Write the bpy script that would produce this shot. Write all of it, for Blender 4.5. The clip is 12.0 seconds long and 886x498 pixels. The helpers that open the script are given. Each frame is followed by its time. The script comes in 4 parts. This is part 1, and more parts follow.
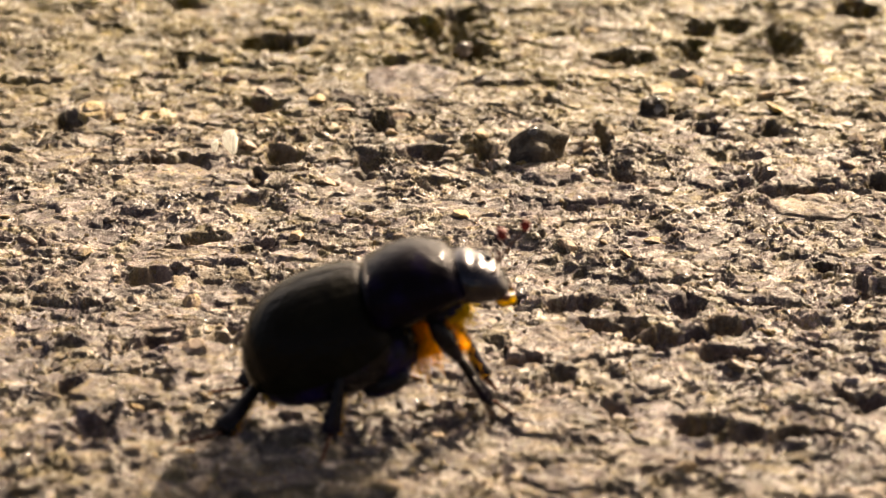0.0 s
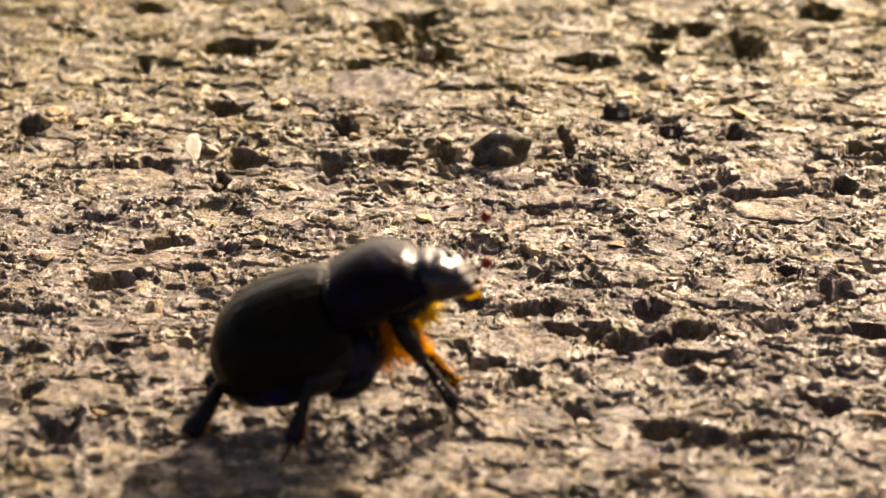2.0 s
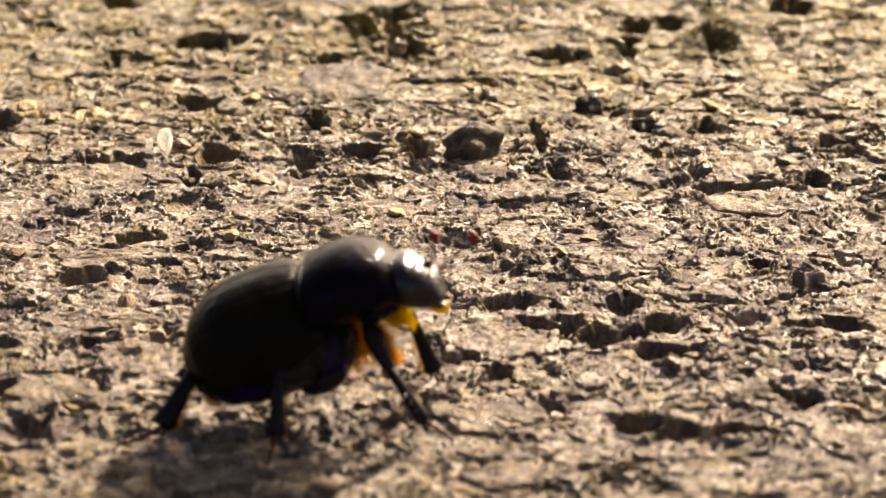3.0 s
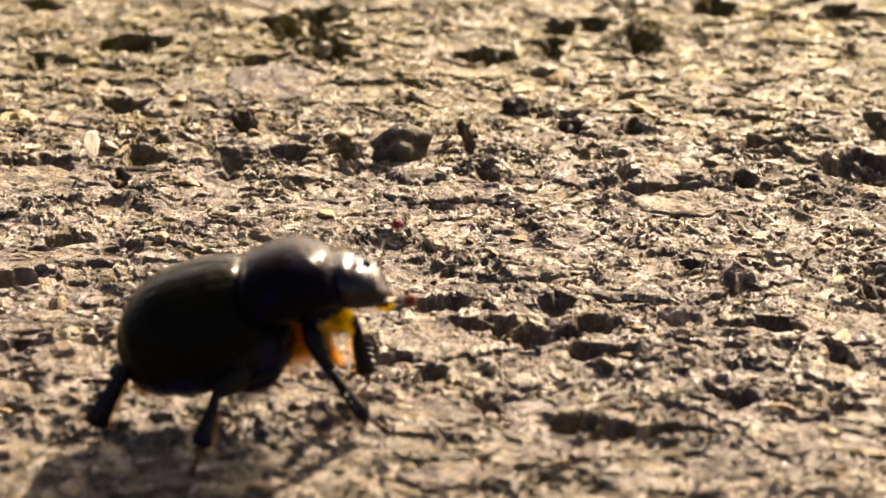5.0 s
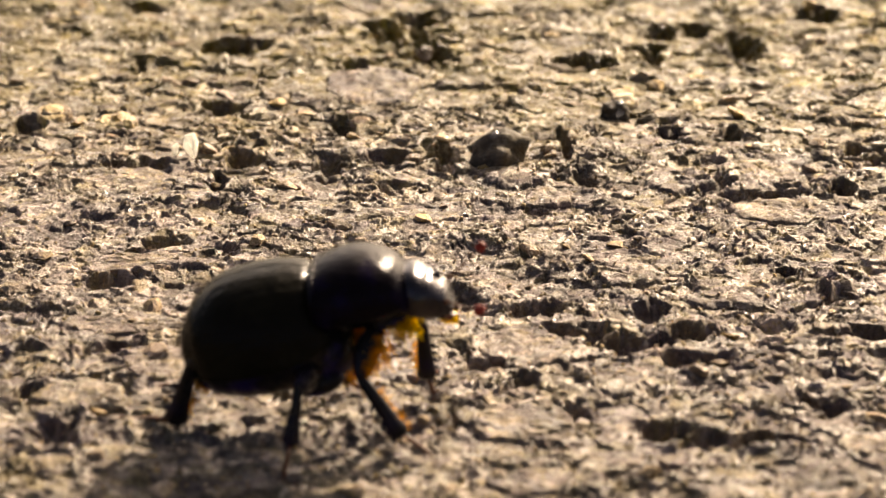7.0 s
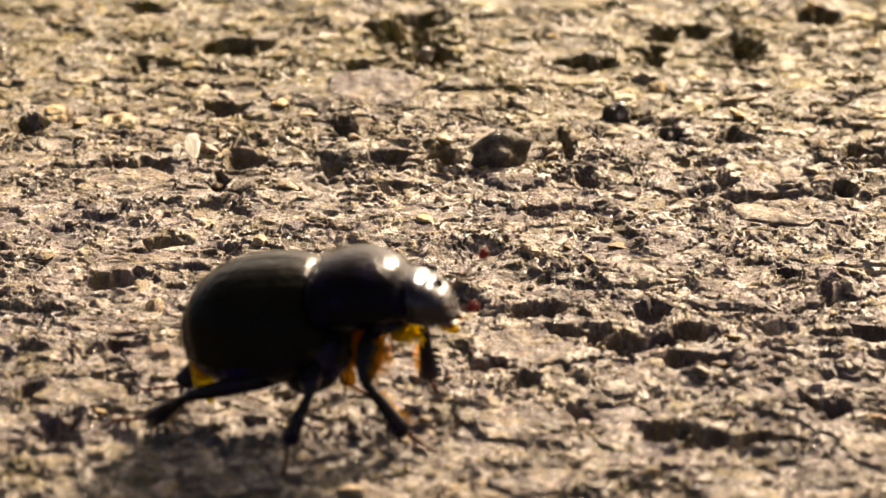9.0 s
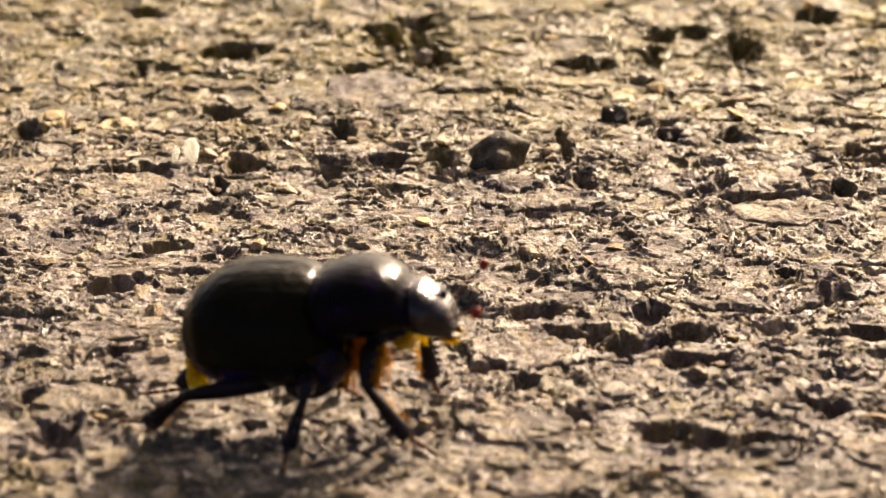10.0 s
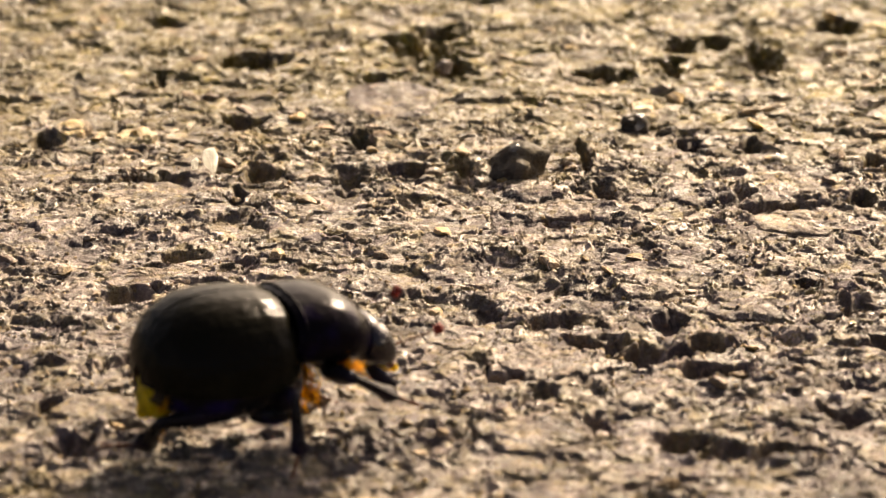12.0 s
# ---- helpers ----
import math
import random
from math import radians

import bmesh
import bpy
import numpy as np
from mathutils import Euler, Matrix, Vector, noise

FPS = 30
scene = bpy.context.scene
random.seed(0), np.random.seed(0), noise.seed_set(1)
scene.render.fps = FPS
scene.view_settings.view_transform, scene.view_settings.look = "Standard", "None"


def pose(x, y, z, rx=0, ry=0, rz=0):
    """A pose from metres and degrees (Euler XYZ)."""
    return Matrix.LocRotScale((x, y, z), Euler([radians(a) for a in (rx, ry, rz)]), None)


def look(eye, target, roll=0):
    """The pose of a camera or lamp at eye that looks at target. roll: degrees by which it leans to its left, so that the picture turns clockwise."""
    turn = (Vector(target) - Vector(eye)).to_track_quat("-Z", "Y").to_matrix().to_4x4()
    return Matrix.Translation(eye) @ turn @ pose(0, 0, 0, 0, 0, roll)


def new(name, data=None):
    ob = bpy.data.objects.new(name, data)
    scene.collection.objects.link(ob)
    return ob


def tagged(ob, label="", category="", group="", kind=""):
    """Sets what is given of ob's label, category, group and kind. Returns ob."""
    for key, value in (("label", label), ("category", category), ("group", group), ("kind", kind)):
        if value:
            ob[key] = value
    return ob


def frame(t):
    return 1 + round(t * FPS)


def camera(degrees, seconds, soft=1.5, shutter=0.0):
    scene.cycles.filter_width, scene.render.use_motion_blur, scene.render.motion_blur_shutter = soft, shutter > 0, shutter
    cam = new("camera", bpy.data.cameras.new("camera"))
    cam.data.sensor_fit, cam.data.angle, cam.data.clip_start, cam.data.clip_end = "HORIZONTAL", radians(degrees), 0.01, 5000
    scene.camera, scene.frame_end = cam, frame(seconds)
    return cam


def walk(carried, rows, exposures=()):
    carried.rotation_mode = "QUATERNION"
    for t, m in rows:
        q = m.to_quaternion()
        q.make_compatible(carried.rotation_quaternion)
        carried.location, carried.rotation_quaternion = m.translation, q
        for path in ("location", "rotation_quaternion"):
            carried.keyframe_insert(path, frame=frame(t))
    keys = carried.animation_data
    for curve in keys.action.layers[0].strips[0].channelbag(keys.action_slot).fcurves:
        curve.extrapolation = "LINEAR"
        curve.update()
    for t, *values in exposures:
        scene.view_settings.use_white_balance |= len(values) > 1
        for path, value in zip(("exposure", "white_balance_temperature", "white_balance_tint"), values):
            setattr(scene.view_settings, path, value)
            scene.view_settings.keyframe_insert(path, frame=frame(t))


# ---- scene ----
# ---- camera ----
cam = camera(15, 12.0, soft=1.15)
# close-up lens: sharp about the beetle, softer before and behind
cam.data.dof.use_dof, cam.data.dof.focus_distance, cam.data.dof.aperture_fstop = True, 0.230, 72
walk(cam, [
    (0.0, pose(0.00000, -0.21558, 0.07423, 71.000, -0.000, 0.000)),
    (0.5, pose(0.00009, -0.21575, 0.07421, 71.323, 0.178, -0.307)),
    (1.0, pose(-0.00015, -0.21486, 0.07394, 71.260, -0.038, -0.375)),
    (1.5, pose(-0.00014, -0.21509, 0.07400, 71.148, -0.088, -0.438)),
    (2.0, pose(0.00014, -0.21528, 0.07421, 71.056, -0.090, -0.591)),
    (2.5, pose(0.00053, -0.21493, 0.07391, 71.057, 0.152, -0.864)),
    (3.0, pose(-0.00009, -0.21507, 0.07405, 70.971, -0.123, -1.135)),
    (4.8, pose(-0.00180, -0.21496, 0.07383, 70.950, -0.450, -2.140)),
    (5.0, pose(-0.00198, -0.21495, 0.07381, 71.053, -0.486, -2.764)),
    (5.5, pose(-0.00190, -0.21505, 0.07377, 71.354, -0.488, -3.568)),
    (6.0, pose(-0.00179, -0.21488, 0.07380, 71.300, -0.657, -3.014)),
    (6.5, pose(-0.00099, -0.21463, 0.07382, 71.208, -0.332, -1.092)),
    (7.0, pose(-0.00072, -0.21492, 0.07392, 71.093, -0.332, -0.761)),
    (9.0, pose(-0.00083, -0.21508, 0.07386, 71.133, -0.422, -0.732)),
    (9.5, pose(-0.00079, -0.21518, 0.07380, 71.188, -0.372, -0.769)),
    (10.0, pose(-0.00046, -0.21535, 0.07414, 71.133, 0.014, -0.802)),
    (10.5, pose(-0.00069, -0.21554, 0.07394, 71.206, -0.395, -0.659)),
    (11.0, pose(-0.00096, -0.21544, 0.07391, 71.292, -0.483, -0.553)),
    (11.5, pose(-0.00049, -0.21536, 0.07375, 71.377, -0.480, -0.350)),
    (12.0, pose(-0.00016, -0.21494, 0.07372, 71.366, 0.073, -0.403)),
], exposures=[(0.0, 1.43, 8300, 10), (4.8, 1.43, 8300, 10), (5.6, 1.30, 8300, 10), (6.1, 1.30, 8300, 10), (6.8, 1.42, 8300, 10), (12.0, 1.42, 8300, 10)])

# ---- daylight: low sun from behind and to one side ----
SUN_TURN, SUN_HEIGHT = radians(26), radians(30)
SUN_WAY = Vector((math.sin(SUN_TURN) * math.cos(SUN_HEIGHT), math.cos(SUN_TURN) * math.cos(SUN_HEIGHT), math.sin(SUN_HEIGHT)))
world = bpy.data.worlds.new("sky")
scene.world = world
world.use_nodes = True
sky = world.node_tree.nodes.new("ShaderNodeTexSky")
sky.sky_type, sky.sun_disc = "NISHITA", False
sky.altitude, sky.air_density, sky.dust_density, sky.ozone_density = 400, 0.35, 6.0, 0.1
sky.sun_elevation, sky.sun_rotation = SUN_HEIGHT, SUN_TURN
world.node_tree.links.new(sky.outputs[0], world.node_tree.nodes["Background"].inputs[0])
world.node_tree.nodes["Background"].inputs[1].default_value = 0.100
sun_data = bpy.data.lights.new("sun", "SUN")
sun_data.energy, sun_data.angle, sun_data.color = 4.1, radians(0.53), (1.0, 0.885, 0.765)
sun = new("sun", sun_data)
sun.matrix_world = look(SUN_WAY * 3.0, (0, 0, 0))

MM = 0.001


# ---- materials ----
def shader(name):
    m = bpy.data.materials.new(name)
    m.use_nodes = True
    nt = m.node_tree
    return m, nt, nt.nodes["Principled BSDF"]


def node(nt, kind, **values):
    n = nt.nodes.new(kind)
    for key, value in values.items():
        n.inputs[key].default_value = value
    return n


def ramp(nt, source, stops):
    n = nt.nodes.new("ShaderNodeValToRGB")
    el = n.color_ramp.elements
    while len(el) < len(stops):
        el.new(0.5)
    for e, (at, c) in zip(el, stops):
        e.position, e.color = at, (*c, 1) if len(c) == 3 else c
    nt.links.new(source, n.inputs[0])
    return n.outputs[0]


def mix(nt, fac, a, b, how="MIX"):
    n = nt.nodes.new("ShaderNodeMix")
    n.data_type, n.blend_type = "RGBA", how
    for socket, value in ((n.inputs[0], fac), (n.inputs[6], a), (n.inputs[7], b)):
        if isinstance(value, (int, float)):
            socket.default_value = value
        elif isinstance(value, tuple):
            socket.default_value = (*value, 1)
        else:
            nt.links.new(value, socket)
    return n.outputs[2]


def rock(name, dark, mid, pale, dust, gloss=0.5, per_piece=False, grain=1.0, tint_bands=False):
    """Weathered mineral surface: stones of several kinds, dust in patches, grit, and tiny crystals that glint."""
    m, nt, b = shader(name)
    L = nt.links.new
    where = nt.nodes.new("ShaderNodeTexCoord").outputs["Object"]
    place = where
    if per_piece:
        info = nt.nodes.new("ShaderNodeObjectInfo")
        shift = nt.nodes.new("ShaderNodeVectorMath")
        shift.operation = "ADD"
        L(where, shift.inputs[0])
        L(info.outputs["Random"], shift.inputs[1])
        where = shift.outputs[0]

    def noisy(scale, detail, rough=0.6):
        n = node(nt, "ShaderNodeTexNoise", Scale=scale * grain, Detail=detail, Roughness=rough)
        L(where, n.inputs["Vector"])
        return n.outputs[0]

    def times(a, value):
        n = nt.nodes.new("ShaderNodeMath")
        n.operation = "MULTIPLY"
        L(a, n.inputs[0])
        if isinstance(value, float):
            n.inputs[1].default_value = value
        else:
            L(value, n.inputs[1])
        return n.outputs[0]

    broad, middle, fine = noisy(130, 4), noisy(620, 6, 0.65), noisy(4200, 6, 0.75)
    # ragged cells: every stone and crumb has a tone of its own
    warp = node(nt, "ShaderNodeTexNoise", Scale=900 * grain, Detail=4, Roughness=0.65)
    L(where, warp.inputs["Vector"])
    bent = nt.nodes.new("ShaderNodeVectorMath")
    bent.operation = "MULTIPLY_ADD"
    L(warp.outputs["Color"], bent.inputs[0])
    bent.inputs[1].default_value = (0.0024, 0.0024, 0.0024)
    L(where, bent.inputs[2])

    def stones(key, scale, stops):
        if tint_bands:
            kind = nt.nodes.new("ShaderNodeAttribute")
            kind.attribute_name = key
            return ramp(nt, kind.outputs["Fac"], stops)
        cells = node(nt, "ShaderNodeTexVoronoi", Scale=scale * grain)
        L(bent.outputs[0], cells.inputs["Vector"])
        red = nt.nodes.new("ShaderNodeSeparateColor")
        L(cells.outputs["Color"], red.inputs[0])
        return ramp(nt, red.outputs[0], stops)

    base = ramp(nt, middle, [(0.30, dark), (0.50, mid), (0.68, pale)])
    patch = ramp(nt, broad, [(0.36, (0, 0, 0)), (0.62, (1, 1, 1))])
    speckled = ramp(nt, noisy(1500, 4, 0.7), [(0.38, (0.6 if tint_bands else 0.25,) * 3), (0.58, (1, 1, 1))])
    amount = times(times(patch, speckled), 0.55)
    if tint_bands:
        # yellow dust behind and before the beetle, little between; lens tint painted in
        split = nt.nodes.new("ShaderNodeSeparateXYZ")
        L(place, split.inputs[0])

        def share(lo, hi, top):
            n = nt.nodes.new("ShaderNodeMapRange")
            n.interpolation_type = "SMOOTHSTEP"
            for key, value in (("From Min", lo), ("From Max", hi), ("To Min", 0.0), ("To Max", top)):
                n.inputs[key].default_value = value
            L(split.outputs[1], n.inputs["Value"])
            return n.outputs[0]

        both = nt.nodes.new("ShaderNodeMath")
        both.operation = "ADD"
        L(share(0.004, 0.050, 0.97), both.inputs[0])
        fading = nt.nodes.new("ShaderNodeMath")
        fading.operation = "ADD"
        L(both.outputs[0], fading.inputs[0])
        L(share(0.09, 0.20, -0.85), fading.inputs[1])
        L(share(-0.031, -0.046, 0.3), both.inputs[1])
        some = nt.nodes.new("ShaderNodeMath")
        some.operation = "ADD"
        some.inputs[1].default_value = 0.17
        L(fading.outputs[0], some.inputs[0])
        amount = times(times(ramp(nt, broad, [(0.28, (0.3,) * 3), (0.55, (1, 1, 1))]), speckled), some.outputs[0])
    base = mix(nt, amount, base, dust)
    big = stones("stone", 330, [(0.0, (0.66, 0.61, 0.60)), (0.25, (0.92, 0.87, 0.93)), (0.5, (1.0, 0.97, 0.80)), (0.75, (1.12, 1.07, 1.0)), (1.0, (1.5, 1.45, 1.38))])
    base = mix(nt, 0.8, base, big, "MULTIPLY")
    chips = stones("chip", 700, [(0.0, (0.72, 0.66, 0.60)), (0.15, (0.85, 0.79, 0.80)), (0.4, (0.95, 0.91, 0.88)), (0.6, (1.10, 1.02, 0.62)), (0.75, (0.95, 0.89, 0.91)), (0.88, (1.4, 1.35, 1.27)), (1.0, (2.0, 1.93, 1.8))])
    base = mix(nt, 0.55 if per_piece else 0.8, base, chips, "MULTIPLY")
    crumbs = stones("crumb", 1400, [(0.0, (0.70, 0.64, 0.58)), (0.2, (0.86, 0.80, 0.83)), (0.45, (0.98, 0.95, 0.92)), (0.65, (1.2, 1.1, 0.56)), (0.8, (1.0, 0.92, 0.94)), (0.92, (1.4, 1.35, 1.25)), (1.0, (2.0, 1.95, 1.8))])
    base = mix(nt, 0.75, base, crumbs, "MULTIPLY")
    grit = ramp(nt, fine, [(0.33, (0.55, 0.51, 0.46)), (0.50, (1.0, 0.99, 0.97)), (0.66, (1.42, 1.40, 1.37))])
    base = mix(nt, 0.75, base, grit, "MULTIPLY")
    if per_piece:
        tone = ramp(nt, info.outputs["Random"], [(0.0, (0.72, 0.68, 0.68)), (0.5, (1.0, 0.97, 0.90)), (1.0, (1.22, 1.16, 1.10))])
        base = mix(nt, 1.0, base, tone, "MULTIPLY")
    L(base, b.inputs["Base Color"])
    # few crystals mirror the sun, bitumen and polished stone shine, dust is dull
    shine = node(nt, "ShaderNodeTexVoronoi", Scale=3600 * grain)
    L(where, shine.inputs["Vector"])
    spark = nt.nodes.new("ShaderNodeSeparateColor")
    L(shine.outputs["Color"], spark.inputs[0])
    crystal = ramp(nt, spark.outputs[1], [(0.07, (0.25,) * 3), (0.10, (1, 1, 1))])
    dull = ramp(nt, noisy(800, 5, 0.7), [(0.36, (gloss,) * 3), (0.60, (0.85,) * 3)])
    dull = mix(nt, 1.0, dull, crystal, "MULTIPLY")
    polish = stones("crumb", 1400, [(0.0, (1.1,) * 3), (0.60, (1.05,) * 3), (0.72, (0.62 if tint_bands else 0.9,) * 3), (1.0, (0.45 if tint_bands else 0.8,) * 3)])
    L(mix(nt, 1.0, dull, polish, "MULTIPLY"), b.inputs["Roughness"])
    L(ramp(nt, spark.outputs[1], [(0.07, (0.95,) * 3), (0.10, (0.42,) * 3)]), b.inputs["Specular IOR Level"])
    bump = node(nt, "ShaderNodeBump", Strength=1.0, Distance=0.00021)
    L(fine, bump.inputs["Height"])
    flakes = noisy(8200, 3, 0.6)
    bump3 = node(nt, "ShaderNodeBump", Strength=1.0, Distance=0.00013)
    L(flakes, bump3.inputs["Height"])
    L(bump.outputs[0], bump3.inputs["Normal"])
    bump2 = node(nt, "ShaderNodeBump", Strength=0.7, Distance=0.00025)
    L(middle, bump2.inputs["Height"])
    L(bump3.outputs[0], bump2.inputs["Normal"])
    L(bump2.outputs[0], b.inputs["Normal"])
    return m


# the last colour is dust, yellowed and darkened for the far lens cast
GROUND = rock("weathered_asphalt", (0.071, 0.059, 0.060), (0.158, 0.137, 0.143), (0.285, 0.251, 0.260), (0.113, 0.091, 0.012), tint_bands=True)
SLAB = rock("flat_stone", (0.090, 0.074, 0.072), (0.155, 0.130, 0.125), (0.25, 0.21, 0.20), (0.17, 0.143, 0.115), 0.45, True)
CHIP = rock("stone_chip", (0.075, 0.058, 0.047), (0.185, 0.148, 0.120), (0.40, 0.325, 0.250), (0.37, 0.28, 0.12), 0.45, True)
GRIT = rock("grit", (0.10, 0.08, 0.065), (0.24, 0.19, 0.145), (0.48, 0.39, 0.28), (0.40, 0.31, 0.14), 0.45, False, 1.3)
# like the chips but much darker: shade put into the colour
SHADED_STONE = rock("shaded_stone", (0.024, 0.020, 0.014), (0.046, 0.038, 0.028), (0.080, 0.067, 0.049), (0.11, 0.09, 0.035), 0.8, True)
TAN = rock("yellow_grain", (0.22, 0.15, 0.045), (0.33, 0.24, 0.075), (0.42, 0.33, 0.13), (0.35, 0.26, 0.085), 0.3, True)


def chitin(name, colour, rough, second=None, bump_scale=5200, strength=0.06, gloss=0.12, tint=(1.0, 1.0, 1.0)):
    """Horn of the beetle: smooth, finely dimpled, with a coloured gleam."""
    m, nt, b = shader(name)
    where = nt.nodes.new("ShaderNodeTexCoord").outputs["Object"]
    n = node(nt, "ShaderNodeTexNoise", Scale=bump_scale, Detail=3, Roughness=0.55)
    nt.links.new(where, n.inputs["Vector"])
    wide = node(nt, "ShaderNodeTexNoise", Scale=500, Detail=4, Roughness=0.6)
    nt.links.new(where, wide.inputs["Vector"])
    second = second or tuple(min(1, c * 1.7) for c in colour)
    nt.links.new(ramp(nt, wide.outputs[0], [(0.5, colour), (0.7, second)]), b.inputs["Base Color"])
    nt.links.new(ramp(nt, wide.outputs[0], [(0.3, (rough * 0.75,) * 3), (0.7, (rough * 1.35,) * 3)]), b.inputs["Roughness"])
    bump = node(nt, "ShaderNodeBump", Strength=strength, Distance=0.00013)
    nt.links.new(n.outputs[0], bump.inputs["Height"])
    nt.links.new(bump.outputs[0], b.inputs["Normal"])
    b.inputs["Specular IOR Level"].default_value = gloss
    b.inputs["Specular Tint"].default_value = (*tint, 1)
    return m


ELYTRON = chitin("black_elytra", (0.0060, 0.0055, 0.0032), 0.13, (0.0085, 0.0078, 0.0045), 1500, 0.95, 0.030, (0.86, 0.78, 1.0))
# shield, underside and legs: second colour paints the violet sheen in as blotches
PRONOTUM = chitin("violet_sheen_pronotum", (0.0034, 0.0026, 0.0034), 0.15, (0.0050, 0.0028, 0.016), 1700, 0.7, 0.034, (0.84, 0.72, 1.0))
HEADSHELL = chitin("black_head", (0.006, 0.005, 0.006), 0.23, None, 900, 1.0, 0.40, (0.93, 0.86, 1.0))
BELLY = chitin("violet_sheen_underside", (0.008, 0.0065, 0.007), 0.32, (0.012, 0.005, 0.06), gloss=0.1)
LEG = chitin("black_leg", (0.009, 0.0072, 0.0075), 0.28, (0.011, 0.0075, 0.018), gloss=0.09)
TARSUS = chitin("dark_brown_tarsus", (0.10, 0.030, 0.010), 0.32, gloss=0.3)
CLUB = chitin("dark_red_club", (0.14, 0.016, 0.010), 0.45, gloss=0.2)
EYE_MAT = chitin("black_eye", (0.006, 0.004, 0.003), 0.15, gloss=0.5)


def amber(name, colour, through_share=0.6, rough=0.35):
    """Thin horn or hair that lets the sun shine through it."""
    m, nt, b = shader(name)
    where = nt.nodes.new("ShaderNodeTexCoord").outputs["Object"]
    n = node(nt, "ShaderNodeTexNoise", Scale=1500, Detail=3)
    nt.links.new(where, n.inputs["Vector"])
    tone = ramp(nt, n.outputs[0], [(0.3, tuple(c * 0.6 for c in colour)), (0.7, colour)])
    nt.links.new(tone, b.inputs["Base Color"])
    b.inputs["Roughness"].default_value = rough
    t = nt.nodes.new("ShaderNodeBsdfTranslucent")
    nt.links.new(tone, t.inputs["Color"])
    both = nt.nodes.new("ShaderNodeMixShader")
    both.inputs[0].default_value = through_share
    nt.links.new(b.outputs[0], both.inputs[1])
    nt.links.new(t.outputs[0], both.inputs[2])
    nt.links.new(both.outputs[0], nt.nodes["Material Output"].inputs[0])
    return m


HAIR = amber("amber_hair", (1.0, 0.62, 0.06), 0.88)
GOLD = amber("golden_hair", (1.0, 0.78, 0.08), 0.88)
STONE_PALE = rock("pale_stone", (0.36, 0.31, 0.23), (0.50, 0.45, 0.35), (0.62, 0.57, 0.47), (0.50, 0.42, 0.22), 0.35, True)
PALE = amber("pale_quartz", (1.0, 0.99, 0.93), 0.8, 0.2)
MEMBRANE = amber("yellow_membrane", (0.95, 0.76, 0.03), 0.7, 0.4)
PALP = amber("amber_palp", (1.0, 0.72, 0.03), 0.65, 0.2)


# ---- mesh helpers ----
def mesh_of(name, verts, faces, material, smooth=True, scale=MM):
    me = bpy.data.meshes.new(name)
    me.from_pydata([tuple(c * scale for c in v) for v in verts], [], faces)
    if smooth:
        me.polygons.foreach_set("use_smooth", [True] * len(me.polygons))
    me.materials.append(material)
    me.update()
    return me


def part(name, verts, faces, material, parent, label="", smooth=True):
    ob = new(name, mesh_of(name, verts, faces, material, smooth))
    ob.parent = parent
    return tagged(ob, label)


class Shape:
    """Collects tubes, beads and shells into one mesh."""

    def __init__(self):
        self.v, self.f = [], []

    def tube(self, points, radii, n=10, flat=1.0, side=Vector((0, 1, 0))):
        points = [Vector(p) for p in points]
        rings = []
        for i, p in enumerate(points):
            d = (points[min(i + 1, len(points) - 1)] - points[max(i - 1, 0)]).normalized()
            a = side - d * side.dot(d)
            a = a.normalized() if a.length > 1e-4 else d.orthogonal().normalized()
            b = d.cross(a)
            first = len(self.v)
            for k in range(n):
                w = 2 * math.pi * k / n
                self.v.append(p + (a * math.cos(w) * flat + b * math.sin(w)) * radii[i])
            rings.append(first)
        for r0, r1 in zip(rings, rings[1:]):
            for k in range(n):
                self.f.append((r0 + k, r0 + (k + 1) % n, r1 + (k + 1) % n, r1 + k))
        self.f.append(tuple(rings[0] + k for k in reversed(range(n))))
        self.f.append(tuple(rings[-1] + k for k in range(n)))
        return self

    def spike(self, p, q, r, n=5):
        p, q = Vector(p), Vector(q)
        return self.tube([p, p.lerp(q, 0.55), q], [r, r * 0.7, r * 0.08], n)

    def bead(self, c, size, turn=None, n=12, m=8):
        c = Vector(c)
        first = len(self.v)
        for i in range(m + 1):
            for k in range(n):
                a, w = math.pi * i / m, 2 * math.pi * k / n
                p = Vector((math.sin(a) * math.cos(w) * size[0], math.sin(a) * math.sin(w) * size[1], math.cos(a) * size[2]))
                self.v.append(c + (turn @ p if turn else p))
        for i in range(m):
            for k in range(n):
                a, b = first + i * n + k, first + i * n + (k + 1) % n
                self.f.append((a, a + n, b + n, b))
        return self

    def grid(self, rows, closed=False):
        first, n = len(self.v), len(rows[0])
        for r in rows:
            self.v.extend(Vector(p) for p in r)
        for i in range(len(rows) - 1):
            for k in range(n if closed else n - 1):
                a, b = first + i * n + k, first + i * n + (k + 1) % n
                self.f.append((a, b, b + n, a + n))
        return self

    def part(self, name, material, parent, label="", smooth=True):
        return part(name, self.v, self.f, material, parent, label, smooth)


def glide(stations, x):
    """Smooth interpolation of rows (x, value, value ...) at x."""
    xs = [s[0] for s in stations]
    i = max(0, min(len(xs) - 2, sum(1 for a in xs if a <= x) - 1))
    p0, p1, p2, p3 = (stations[max(0, min(len(xs) - 1, j))] for j in (i - 1, i, i + 1, i + 2))
    u = max(0.0, min(1.0, (x - p1[0]) / (p2[0] - p1[0])))
    out = []
    for a, b, c, d in zip(p0[1:], p1[1:], p2[1:], p3[1:]):
        out.append(0.5 * (2 * b + (c - a) * u + (2 * a - 5 * b + 4 * c - d) * u * u + (3 * b - a - 3 * c + d) * u ** 3))
    return out


